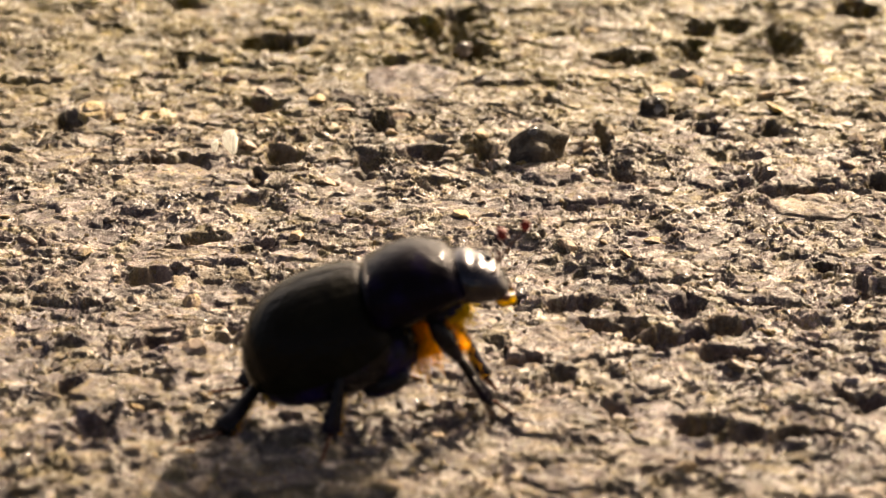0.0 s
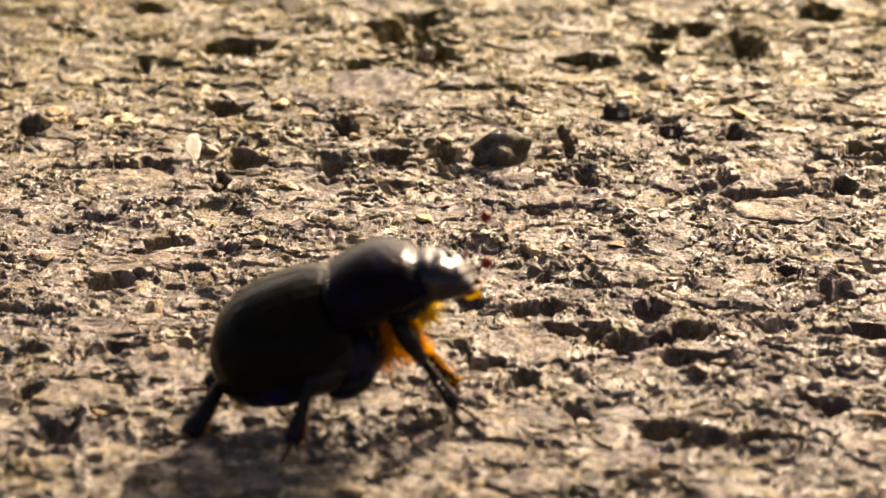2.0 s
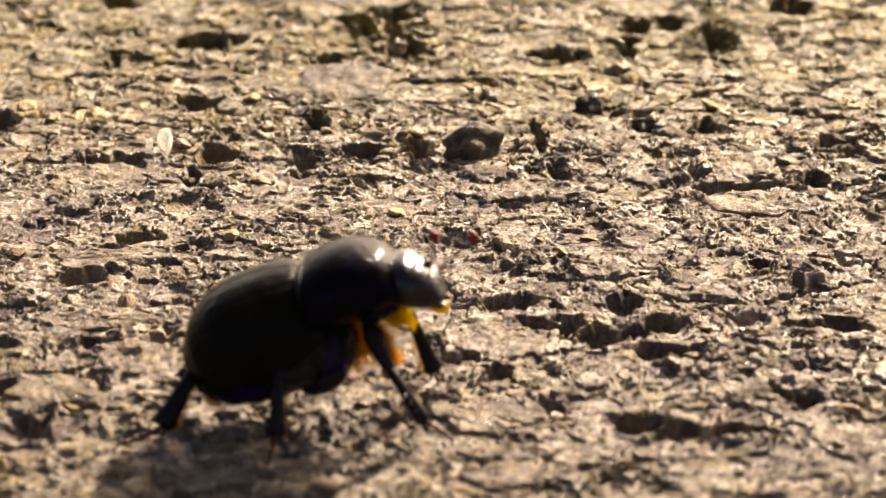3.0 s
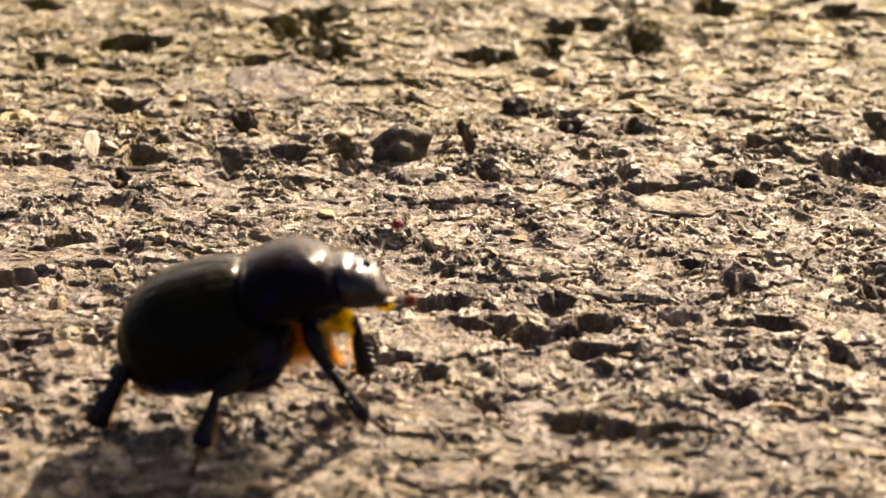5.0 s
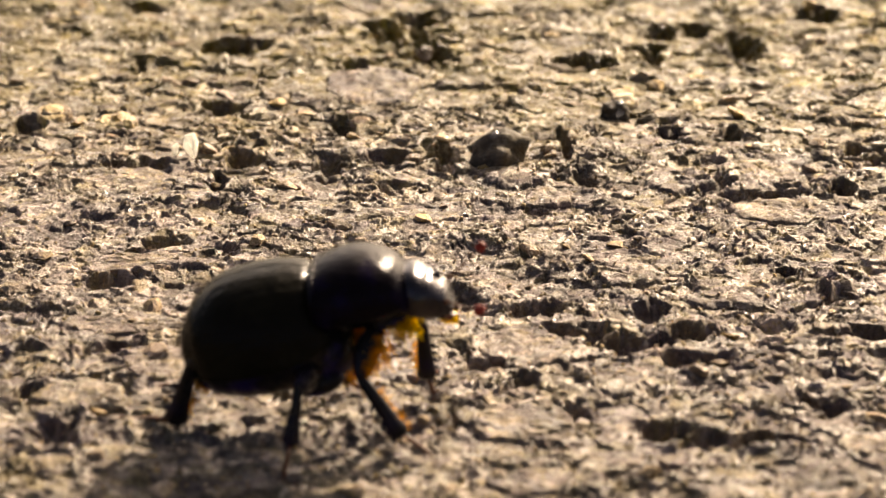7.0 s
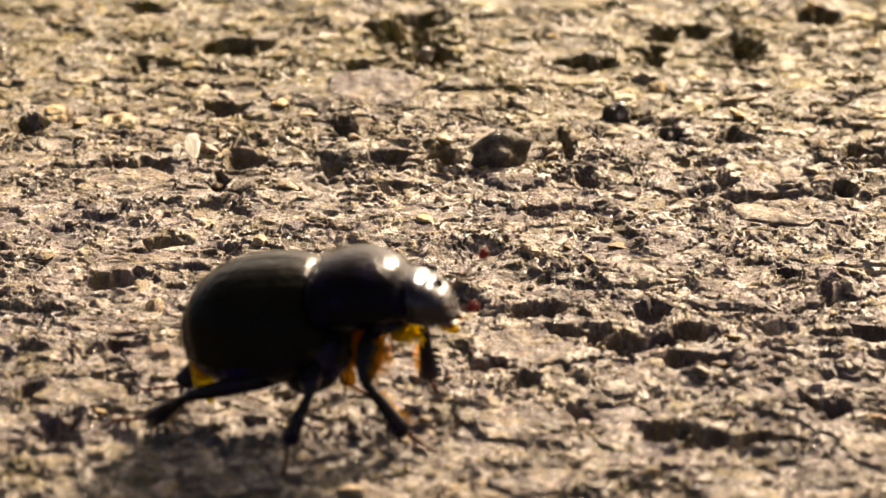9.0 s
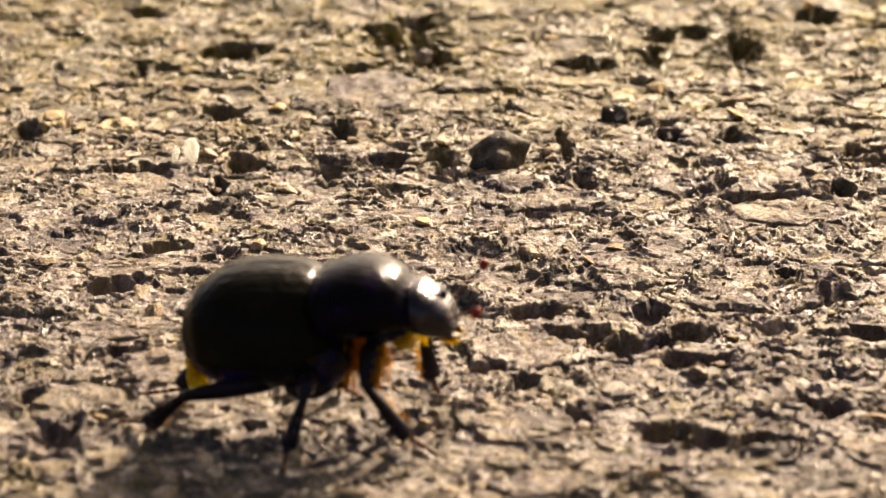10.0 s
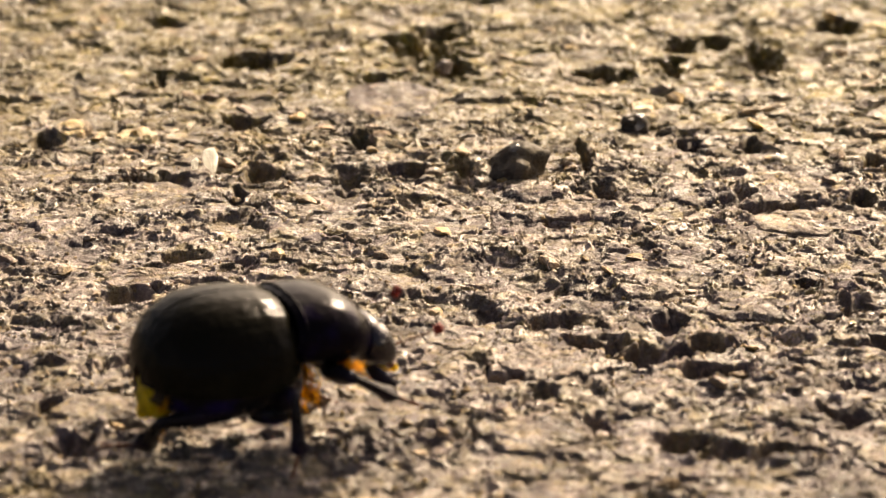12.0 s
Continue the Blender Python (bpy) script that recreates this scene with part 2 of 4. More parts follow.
# ---- ground ----
def hashed(ix, iy, salt):
    h = (ix.astype(np.int64) * 374761393 + iy.astype(np.int64) * 668265263 + salt * 974634777) & 0x7FFFFFFF
    h = ((h ^ (h >> 13)) * 1274126177) & 0x7FFFFFFF
    h = ((h ^ (h >> 16)) * 1103515245) & 0x7FFFFFFF
    return ((h >> 7) & 0xFFFF) / 65535.0


def soft_noise(x, y, salt):
    """Gradient noise, about -0.7 to 0.7, one bump per unit."""
    ix, iy = np.floor(x), np.floor(y)
    fx, fy = x - ix, y - iy
    ux, uy = fx * fx * fx * (fx * (fx * 6 - 15) + 10), fy * fy * fy * (fy * (fy * 6 - 15) + 10)
    total = []
    for dx, dy in ((0, 0), (1, 0), (0, 1), (1, 1)):
        a = hashed(ix + dx, iy + dy, salt) * 2 * np.pi
        total.append(np.cos(a) * (fx - dx) + np.sin(a) * (fy - dy))
    return (total[0] * (1 - ux) + total[1] * ux) * (1 - uy) + (total[2] * (1 - ux) + total[3] * ux) * uy


def rubble(x, y, salt, tilt):
    """Broken facets: each cell is a tilted flat. Gives height (-1 to 1), the distance to the joint and the kind of stone (0 to 1)."""
    ix, iy = np.floor(x), np.floor(y)
    near = np.full(x.shape, 9.0)
    second = np.full(x.shape, 9.0)
    height = np.zeros(x.shape)
    kind = np.zeros(x.shape)
    for dx in (-1, 0, 1):
        for dy in (-1, 0, 1):
            cx, cy = ix + dx, iy + dy
            px, py = cx + hashed(cx, cy, salt), cy + hashed(cx, cy, salt + 1)
            ox, oy = x - px, y - py
            d = np.sqrt(ox * ox + oy * oy)
            h = hashed(cx, cy, salt + 2) * 2 - 1 + tilt * (ox * (hashed(cx, cy, salt + 3) - 0.5) + oy * (hashed(cx, cy, salt + 4) - 0.5))
            nearer = d < near
            second = np.where(nearer, near, np.minimum(second, d))
            height = np.where(nearer, h, height)
            kind = np.where(nearer, hashed(cx, cy, salt + 5), kind)
            near = np.where(nearer, d, near)
    return height, second - near, kind


def step(a, b, v):
    u = np.clip((v - a) / (b - a), 0, 1)
    return u * u * (3 - 2 * u)


# pits in the surface, back row to front row: x, y, half width, half depth in mm
PITS_FAR = [
        (-22.3, 64.0, 1.6, 1.9), (35.3, 61.6, 1.8, 2.5), (45.3, 59.8, 1.9, 2.8), (1.4, 59.4, 2.4, 2.8), (24.4, 57.5, 1.3, 3.0), (21.5, 56.9, 1.4, 3.0),
        (-0.8, 55.8, 2.4, 4.2), (27.6, 52.7, 1.9, 5.3), (-13.8, 51.7, 3.1, 2.9), (1.9, 50.8, 2.3, 4.1), (20.2, 49.9, 1.1, 2.6), (14.5, 47.7, 2.3, 2.0),
        (-21.4, 46.7, 0.8, 2.3), (-3.9, 45.2, 1.1, 1.7), (-13.7, 33.7, 1.9, 2.3), (18.6, 31.5, 0.7, 2.0), (-28.4, 28.9, 1.2, 2.5),
        (-4.8, 28.4, 1.0, 2.5), (20.3, 27.5, 1.1, 1.7), (24.6, 26.9, 0.7, 1.5),]
PITS_MIDDLE = [
        (43.6, 26.8, 1.3, 3.3), (11.9, 24.3, 0.6, 3.8), (33.6, 22.8, 1.4, 1.4), (-11.6, 21.4, 1.5, 1.9), (-1.1, 20.9, 2.1, 1.6),
        (2.9, 20.6, 1.1, 2.8), (34.9, 20.1, 1.2, 1.7), (-19.4, 19.2, 2.2, 1.8), (-5.5, 18.9, 1.1, 2.8), (13.2, 16.7, 0.8, 1.6), (40.2, 16.3, 3.1, 3.4),
        (-13.5, 15.5, 0.7, 2.5), (31.1, 13.5, 1.2, 1.6), (25.7, 12.9, 2.9, 1.5), (9.1, 9.1, 1.3, 0.9), (-16.3, 1.9, 1.4, 1.2), (25.4, -4.7, 0.5, 1.5),
        (-19.1, -5.8, 2.4, 1.7), (27.3, -8.5, 0.5, 1.3),]
PITS_NEAR = [
        (37.7, -9.3, 2.0, 2.2), (8.5, -10.7, 1.8, 1.4), (15.8, -11.9, 1.0, 2.1), (18.2, -15.2, 1.7, 1.6), (26.5, -15.3, 0.6, 1.0), (11.0, -15.5, 1.8, 1.6),
        (28.8, -15.7, 1.9, 1.2), (15.8, -17.4, 1.1, 1.4), (13.4, -17.5, 2.0, 1.8), (-17.4, -18.3, 1.5, 1.5), (-13.6, -18.3, 1.1, 2.4), (32.6, -20.6, 1.1, 2.2),
        (18.2, -20.9, 2.2, 1.7), (5.0, -21.4, 1.4, 1.6), (7.1, -24.6, 0.8, 1.6), (-22.3, -26.0, 0.9, 1.3), (23.9, -27.5, 0.9, 1.2), (25.3, -28.7, 0.9, 1.5),
        (-17.7, -29.2, 0.9, 1.2), (10.2, -29.4, 0.8, 1.4), (31.7, -29.6, 1.0, 1.4), (15.1, -32.1, 1.9, 1.5), (-20.7, -32.7, 1.6, 2.1), (17.5, -33.5, 1.7, 1.2),
        (19.9, -34.1, 1.7, 0.9), (22.6, -34.4, 0.9, 0.9),]
# flat-topped stones set in the surface
SLABS = [
        (-2.6, 39.8, 4.0, 4.8), (-19.3, 14.7, 3.3, 3.6), (-26.7, 31.9, 1.3, 2.0), (-21.7, 30.8, 1.6, 1.8), (27.0, 9.4, 4.4, 2.6), (10.2, 12.3, 1.8, 2.2),
        (17.2, 37.2, 1.3, 2.6), (23.7, 43.6, 0.9, 2.2), (25.6, 16.5, 1.5, 2.7), (-17.8, -2.4, 3.9, 1.9), (-17.9, -14.1, 4.0, 1.8), (-15.2, -21.6, 2.1, 2.6),
        (-19.5, -26.7, 3.0, 2.2), (7.3, -18.0, 3.0, 3.0), (6.6, -30.8, 3.4, 2.4), (16.5, -36.0, 2.5, 1.3), (26.8, -34.8, 1.8, 1.7), (14.5, -23.5, 1.9, 1.9),
        (12.1, -36.2, 1.6, 1.4), (7.2, -39.5, 2.8, 1.9), (27.2, -36.0, 1.8, 1.9), (34.5, -16.1, 2.5, 2.6), (34.8, -35.2, 1.5, 2.6),]


def ground_height(x, y, tones=False):
    """Height of the ground in mm at places in mm; with tones also the kinds of the stones there."""
    wx = x + 0.9 * soft_noise(x / 2.3, y / 2.3, 11) + 0.45 * soft_noise(x / 0.9, y / 0.9, 12) + 0.22 * soft_noise(x / 0.38, y / 0.38, 15)
    wy = y + 0.9 * soft_noise(x / 2.3, y / 2.3, 13) + 0.45 * soft_noise(x / 0.9, y / 0.9, 14) + 0.22 * soft_noise(x / 0.38, y / 0.38, 16)
    h = 0.45 * soft_noise(x / 14, y / 17, 1) + 0.30 * soft_noise(x / 5, y / 6, 2)
    crust = step(-0.25, 0.3, soft_noise(x / 5, y / 6, 3) + 0.5 * soft_noise(x / 2.2, y / 2.6, 4))
    a, ja, stone = rubble(wx / 3.8, wy / 3.8, 20, 1.2)
    b, jb, chips = rubble(wx / 1.6, wy / 1.7, 30, 1.6)
    c, jc, crumbs = rubble(wx / 0.72, wy / 0.8, 40, 1.8)
    # large stones, a little higher or lower than each other, some with an open joint
    h = h + 0.22 * a * step(0.0, 0.2, ja) - 0.24 * (1 - step(0.0, 0.15, ja)) * step(0.0, -0.3, a)
    fine = (0.065 + 0.06 * crust) * b * step(0.0, 0.16, jb) - (0.04 + 0.07 * crust) * (1 - step(0.0, 0.2, jb)) * step(0.0, -0.3, b)
    fine = fine + (0.03 + 0.045 * crust) * c * step(0.0, 0.15, jc)
    hollow, dent = np.zeros(x.shape), np.zeros(x.shape)
    for i, (px, py, rx, ry) in enumerate(PITS_FAR + PITS_MIDDLE + PITS_NEAR):
        reach = (np.abs(x - px) < rx * 2.2 + 1) & (np.abs(y - py) < ry * 2.2 + 1)
        gx, gy = (wx[reach] - px) / (rx * 1.08), (wy[reach] - py) / (ry * 1.08)
        far = np.sqrt(np.abs(gx) ** 2.4 + np.abs(gy) ** 2.4) + 0.62 * soft_noise(x[reach] / 1.5, y[reach] / 1.7, 160 + i) + 0.34 * soft_noise(x[reach] / 0.7, y[reach] / 0.8, 260 + i)
        deep = min(1.9, 0.45 + 0.66 * min(1.2 * rx, ry))
        inside = 1 - step(0.18, 1.1, far)
        hollow[reach] = np.maximum(hollow[reach], inside)
        dent[reach] = np.maximum(dent[reach], deep * inside)
        h[reach] += 0.12 * step(0.75, 1.1, far) * (1 - step(1.1, 1.7, far))
    h = h - dent
    # crumbled floors and walls of the pits
    h = h + fine * (1 - 0.75 * hollow) + hollow * (0.4 * soft_noise(wx / 1.3, wy / 1.0, 91) + 0.25 * np.abs(soft_noise(wx / 0.75, wy / 0.7, 92)) - 0.1)
    calm = np.zeros(x.shape)
    for i, (px, py, rx, ry) in enumerate(SLABS):
        reach = (np.abs(x - px) < rx * 1.6) & (np.abs(y - py) < ry * 1.6)
        far = np.sqrt(((wx[reach] - px) / rx) ** 2 + ((wy[reach] - py) / ry) ** 2)
        calm[reach] = np.maximum(calm[reach], 1 - step(0.8, 1.25, far))
    # crust of thin edges and knobs, worn smoother inside the pits
    # dust fills the joints behind the beetle
    filled = step(12, 45, y)
    rough = (0.42 + 0.85 * crust) * (1 - 0.3 * filled) * (1 - 0.7 * calm) * (1 - 2.4 * hollow * (1 - hollow))
    for size, tall, salt in ((1.8, 0.29, 71), (0.9, 0.22, 72)):
        n = soft_noise(wx / (size * 1.2), wy / (size * 1.1), salt)
        h = h + rough * tall * (0.5 - np.abs(n) * 1.6 + 0.6 * n)
    # flaky layers: flats with short broken edges
    layer = 0.21
    rise = h / layer + 0.9 * soft_noise(x / 2.8, y / 3.2, 77)
    flat = np.floor(rise) + step(0.32, 0.68, rise - np.floor(rise))
    h = h + 0.35 * layer * (flat - rise) * (1 - hollow)
    for size, tall, salt in ((0.5, 0.15, 73), (0.28, 0.10, 74)):
        n = soft_noise(wx / (size * 1.2), wy / (size * 1.1), salt)
        h = h + rough * tall * (0.5 - np.abs(n) * 1.6 + 0.6 * n)
    # dark holes where a grain has come out
    d, jd, _ = rubble(wx / 2.3, wy / 2.6, 50, 0.2)
    h = h - (0.2 + 0.4 * crust) * step(0.76, 0.92, d) * step(0.06, 0.4, jd) * (1 - hollow) * (1 - calm) * (1 - 0.6 * filled)
    return (h, stone, chips, crumbs) if tones else h


def graded(lo, hi, pitch, reach):
    """Even lines from lo to hi, then ever wider ones out to reach."""
    inner = np.arange(lo, hi, pitch)
    out, gap = [], pitch
    while not out or out[-1] < reach:
        gap *= 1.22
        out.append((out[-1] if out else 0) + gap)
    out = np.array(out)
    return np.concatenate([lo - out[::-1], inner, inner[-1] + out])


def build_ground():
    xs, ys = graded(-44, 64, 0.09, 3e5), graded(-47, 76, 0.135, 3e5)
    gx, gy = np.meshgrid(xs, ys)
    gz, *kinds = ground_height(gx, gy, True)
    away = np.maximum(np.maximum(-44 - gx, gx - 64), np.maximum(-47 - gy, gy - 76))
    gz *= 1 - step(0, 12, away)
    # steep faces are lumpy and undercut in places
    inner = 1 - step(0, 12, away)
    kinds = [0.45 + (kind - 0.45) * inner for kind in kinds]
    lean = 0.35 * gy + 1.5 * gz
    gx, gy = gx + inner * 0.16 * soft_noise(gx / 0.75, lean / 0.6, 81), gy + inner * (0.22 * soft_noise(gx / 0.9, lean / 0.7 + 40, 82) - 0.12 * gz)
    nx, ny = len(xs), len(ys)
    co = np.stack([gx, gy, gz], -1).reshape(-1, 3).astype(np.float32) * MM
    k = (np.arange(ny - 1)[:, None] * nx + np.arange(nx - 1)[None, :]).reshape(-1)
    quads = np.stack([k, k + 1, k + nx + 1, k + nx], -1).astype(np.int32)
    me = bpy.data.meshes.new("ground")
    me.vertices.add(len(co))
    me.vertices.foreach_set("co", co.reshape(-1))
    me.loops.add(quads.size)
    me.loops.foreach_set("vertex_index", quads.reshape(-1))
    me.polygons.add(len(quads))
    me.polygons.foreach_set("loop_start", np.arange(0, quads.size, 4, dtype=np.int32))
    me.polygons.foreach_set("loop_total", np.full(len(quads), 4, dtype=np.int32))
    me.update(calc_edges=True)
    me.polygons.foreach_set("use_smooth", np.ones(len(quads), dtype=bool))
    for key, values in zip(("stone", "chip", "crumb"), kinds):
        me.attributes.new(key, "FLOAT", "POINT").data.foreach_set("value", values.reshape(-1).astype(np.float32))
    me.materials.append(GROUND)
    return tagged(new("ground", me), "rough brown-grey weathered asphalt with pits and dusty grains", "ground", kind="structure")


ground = build_ground()


def level(x, y):
    """Ground height in mm at one place."""
    return float(ground_height(np.array([float(x)]), np.array([float(y)]))[0])


def slab(i, x, y, rx, ry):
    """A flat stone: straight broken sides, slightly rough top level with the ground."""
    rng = random.Random(100 + i)
    n, rings = 56, (0.0, 0.2, 0.4, 0.58, 0.74, 0.87, 0.96, 1.0, 1.04, 1.06)
    corners = 6 + i % 3
    turn = rng.random() * 6.28
    angles = sorted((2 * math.pi * (k + 0.7 * rng.random()) / corners + turn) % (2 * math.pi) for k in range(corners))
    spots = [Vector((math.cos(a), math.sin(a))) * (0.92 + 0.22 * rng.random()) for a in angles]

    def rim(w):
        ray = Vector((math.cos(w), math.sin(w)))
        for k in range(corners):
            p, q = spots[k], spots[(k + 1) % corners]
            e = q - p
            det = ray.x * -e.y + ray.y * e.x
            if abs(det) > 1e-6:
                far, u = (p.x * -e.y + p.y * e.x) / det, (ray.x * p.y - ray.y * p.x) / det
                if far > 0 and -1e-6 <= u <= 1 + 1e-6:
                    return far
        return 0.9

    top = max(level(x, y), -0.15) + 0.16 + 0.1 * rng.random()
    tx, ty = (rng.random() - 0.5) * 0.06, 0.02 + (rng.random() - 0.5) * 0.06
    rims = [rim(2 * math.pi * k / n) for k in range(n)]
    rows = []
    for r in rings:
        row = []
        for k in range(n):
            w = 2 * math.pi * k / n
            px, py = rx * r * rims[k] * math.cos(w), ry * r * rims[k] * math.sin(w)
            px += 0.16 * r * noise.noise((px * 1.7, py * 1.7, i + 30.0))
            py += 0.16 * r * noise.noise((px * 1.7, py * 1.7, i + 60.0))
            drop = {0.96: 0.05, 1.0: 0.16, 1.04: 0.45, 1.06: 1.4}.get(r, 0.0)
            z = tx * px + ty * py - drop + 0.20 * noise.noise((px * 0.7 + i * 7, py * 0.7, 0)) + 0.14 * noise.noise((px * 2.3 + i, py * 2.3, 4)) + 0.05 * noise.noise((px * 6 + i, py * 6, 9))
            row.append((px, py, z))
        rows.append(row)
    ob = Shape().grid(rows, closed=True).part("stone", STONE_PALE if y > 25 and rx < 2 else SLAB, ground, smooth=False)
    ob.location = (x * MM, y * MM, top * MM)
    return ob


def lump(seed, facets):
    """An angular stone about 1 mm across, cut by a few flats."""
    rng = random.Random(seed)
    bm = bmesh.new()
    bmesh.ops.create_icosphere(bm, subdivisions=2, radius=0.5)
    for _ in range(facets):
        d = Vector((rng.gauss(0, 1), rng.gauss(0, 1), rng.gauss(0, 1))).normalized()
        at = 0.24 + 0.16 * rng.random()
        for v in bm.verts:
            over = v.co.dot(d) - at
            if over > 0:
                v.co -= d * over
    for v in bm.verts:
        v.co *= 1 + 0.10 * noise.noise(v.co * 5 + Vector((seed, 0, 0)))
    verts, faces = [v.co.copy() for v in bm.verts], [[v.index for v in f.verts] for f in bm.faces]
    bm.free()
    return verts, faces


def boulder(seed):
    """A worn stone about 1 mm across with a rough skin and a few broken flats."""
    rng = random.Random(seed)
    bm = bmesh.new()
    bmesh.ops.create_icosphere(bm, subdivisions=4, radius=0.5)
    for _ in range(5):
        d = Vector((rng.gauss(0, 1), rng.gauss(0, 1), rng.gauss(0, 0.5))).normalized()
        at = 0.34 + 0.14 * rng.random()
        for v in bm.verts:
            v.co -= d * max(0.0, v.co.dot(d) - at) * 0.8
    for v in bm.verts:
        v.co *= 1 + 0.34 * noise.noise(v.co * 2.4 + Vector((seed, 0, 0))) + 0.07 * noise.noise(v.co * 9) + 0.035 * noise.noise(v.co * 22)
    out = [v.co.copy() for v in bm.verts], [[v.index for v in f.verts] for f in bm.faces]
    bm.free()
    return out


# ---- beetle ----
# its own space in mm: x to the head, y to its left side, z up; zero on the axis at the joint behind the pronotum
beetle = tagged(new("beetle"), "glossy black beetle with amber hairs standing on rough asphalt", "beetle")

# x, top, bottom, half width
REAR = [(-8.9, 0.00, -1.20, 0.4), (-8.75, 0.87, -1.70, 1.5), (-8.3, 1.79, -2.30, 2.6), (-7.25, 2.90, -3.08, 3.75), (-5.6, 3.63, -3.73, 4.5), (-3.6, 3.73, -4.00, 4.75), (-1.9, 3.52, -3.96, 4.6), (-1.0, 3.26, -3.68, 4.2), (-0.4, 2.96, -3.40, 3.75), (0.12, 2.45, -3.13, 3.0)]
FRONT = [(-0.25, 2.8, -0.6, 3.6), (0.2, 3.04, -0.9, 3.9), (1.4, 3.25, -1.05, 4.05), (2.6, 3.25, -1.0, 3.85), (3.6, 2.95, -0.95, 3.5), (4.6, 2.35, -0.9, 2.85), (5.2, 1.6, -0.85, 2.25)]


def around(top, bottom, half, x, a, low=0.62, power=2.35):
    """A point on the cross-section at angle a: 90 is the back, 0 the side, -90 the belly."""
    mid = bottom + (top - bottom) * 0.45
    c, s = math.cos(a), math.sin(a)
    c, s = math.copysign(abs(c) ** (2 / power), c), math.copysign(abs(s) ** (2 / power), s)
    return (x, half * c, mid + (s * (top - mid) if s > 0 else s * (mid - bottom)))


def shell(stations, x0, x1, a0, a1, nx, na, thick, side, grooves=0.0):
    """A curved plate with thickness between two angles (degrees)."""
    outer, inner = [], []
    for i in range(nx + 1):
        x = x0 + (x1 - x0) * i / nx
        top, bottom, half = glide(stations, x)
        ro, ri = [], []
        for k in range(na + 1):
            a = radians(a0 + (a1 - a0) * k / na)
            px, py, pz = around(top, bottom, half, x, a)
            g = 0.0
            if grooves:
                g = grooves * max(0.0, math.cos((a0 + (a1 - a0) * k / na) * 2 * math.pi / 14.0)) ** 6
            mid = bottom + (top - bottom) * 0.45
            f = 1 - g / 4
            ro.append((px, side * py * f, mid + (pz - mid) * f))
            f = 1 - thick / 4
            ri.append((px, side * py * f, mid + (pz - mid) * f))
        outer.append(ro)
        inner.append(ri)
    s = Shape()
    s.grid(outer)
    s.grid(inner)
    s.grid([outer[0], inner[0]])
    s.grid([outer[-1], inner[-1]])
    s.grid([[r[0] for r in outer], [r[0] for r in inner]])
    s.grid([[r[-1] for r in outer], [r[-1] for r in inner]])
    return s


def build_trunk():
    for side in (-1, 1):
        shell(REAR, -8.88, 0.12, 89.4, -10, 64, 56, 0.22, side, 0.02).part("elytron", ELYTRON, beetle, "domed black wing case with faint long grooves")
    # soft body under the wing cases, ringed by its segments
    rows = []
    for i in range(49):
        x = -8.55 + 8.4 * i / 48
        top, bottom, half = glide(REAR, x)
        ring = 0.97 - 0.025 * max(0.0, math.cos((x + 8.7) * 2 * math.pi / 1.25)) ** 4
        rows.append([(p[0], p[1] * 0.93 * ring, -0.1 + (p[2] + 0.1) * 0.94 * ring) for p in (around(top, bottom, half, x, radians(20 - 220 * k / 40)) for k in range(41))])
    Shape().grid(rows).part("abdomen", BELLY, beetle, "black ringed underside with a painted violet sheen")
    s = Shape().bead((-1.3, 0, -2.1), (2.5, 3.2, 2.2), n=24, m=14)
    s.bead((-1.4, -2.0, -3.4), (1.6, 1.3, 0.85)).bead((-1.4, 2.0, -3.4), (1.6, 1.3, 0.85))
    s.part("breast_plate", BELLY, beetle, "black breast between the legs with a painted violet sheen")


build_trunk()


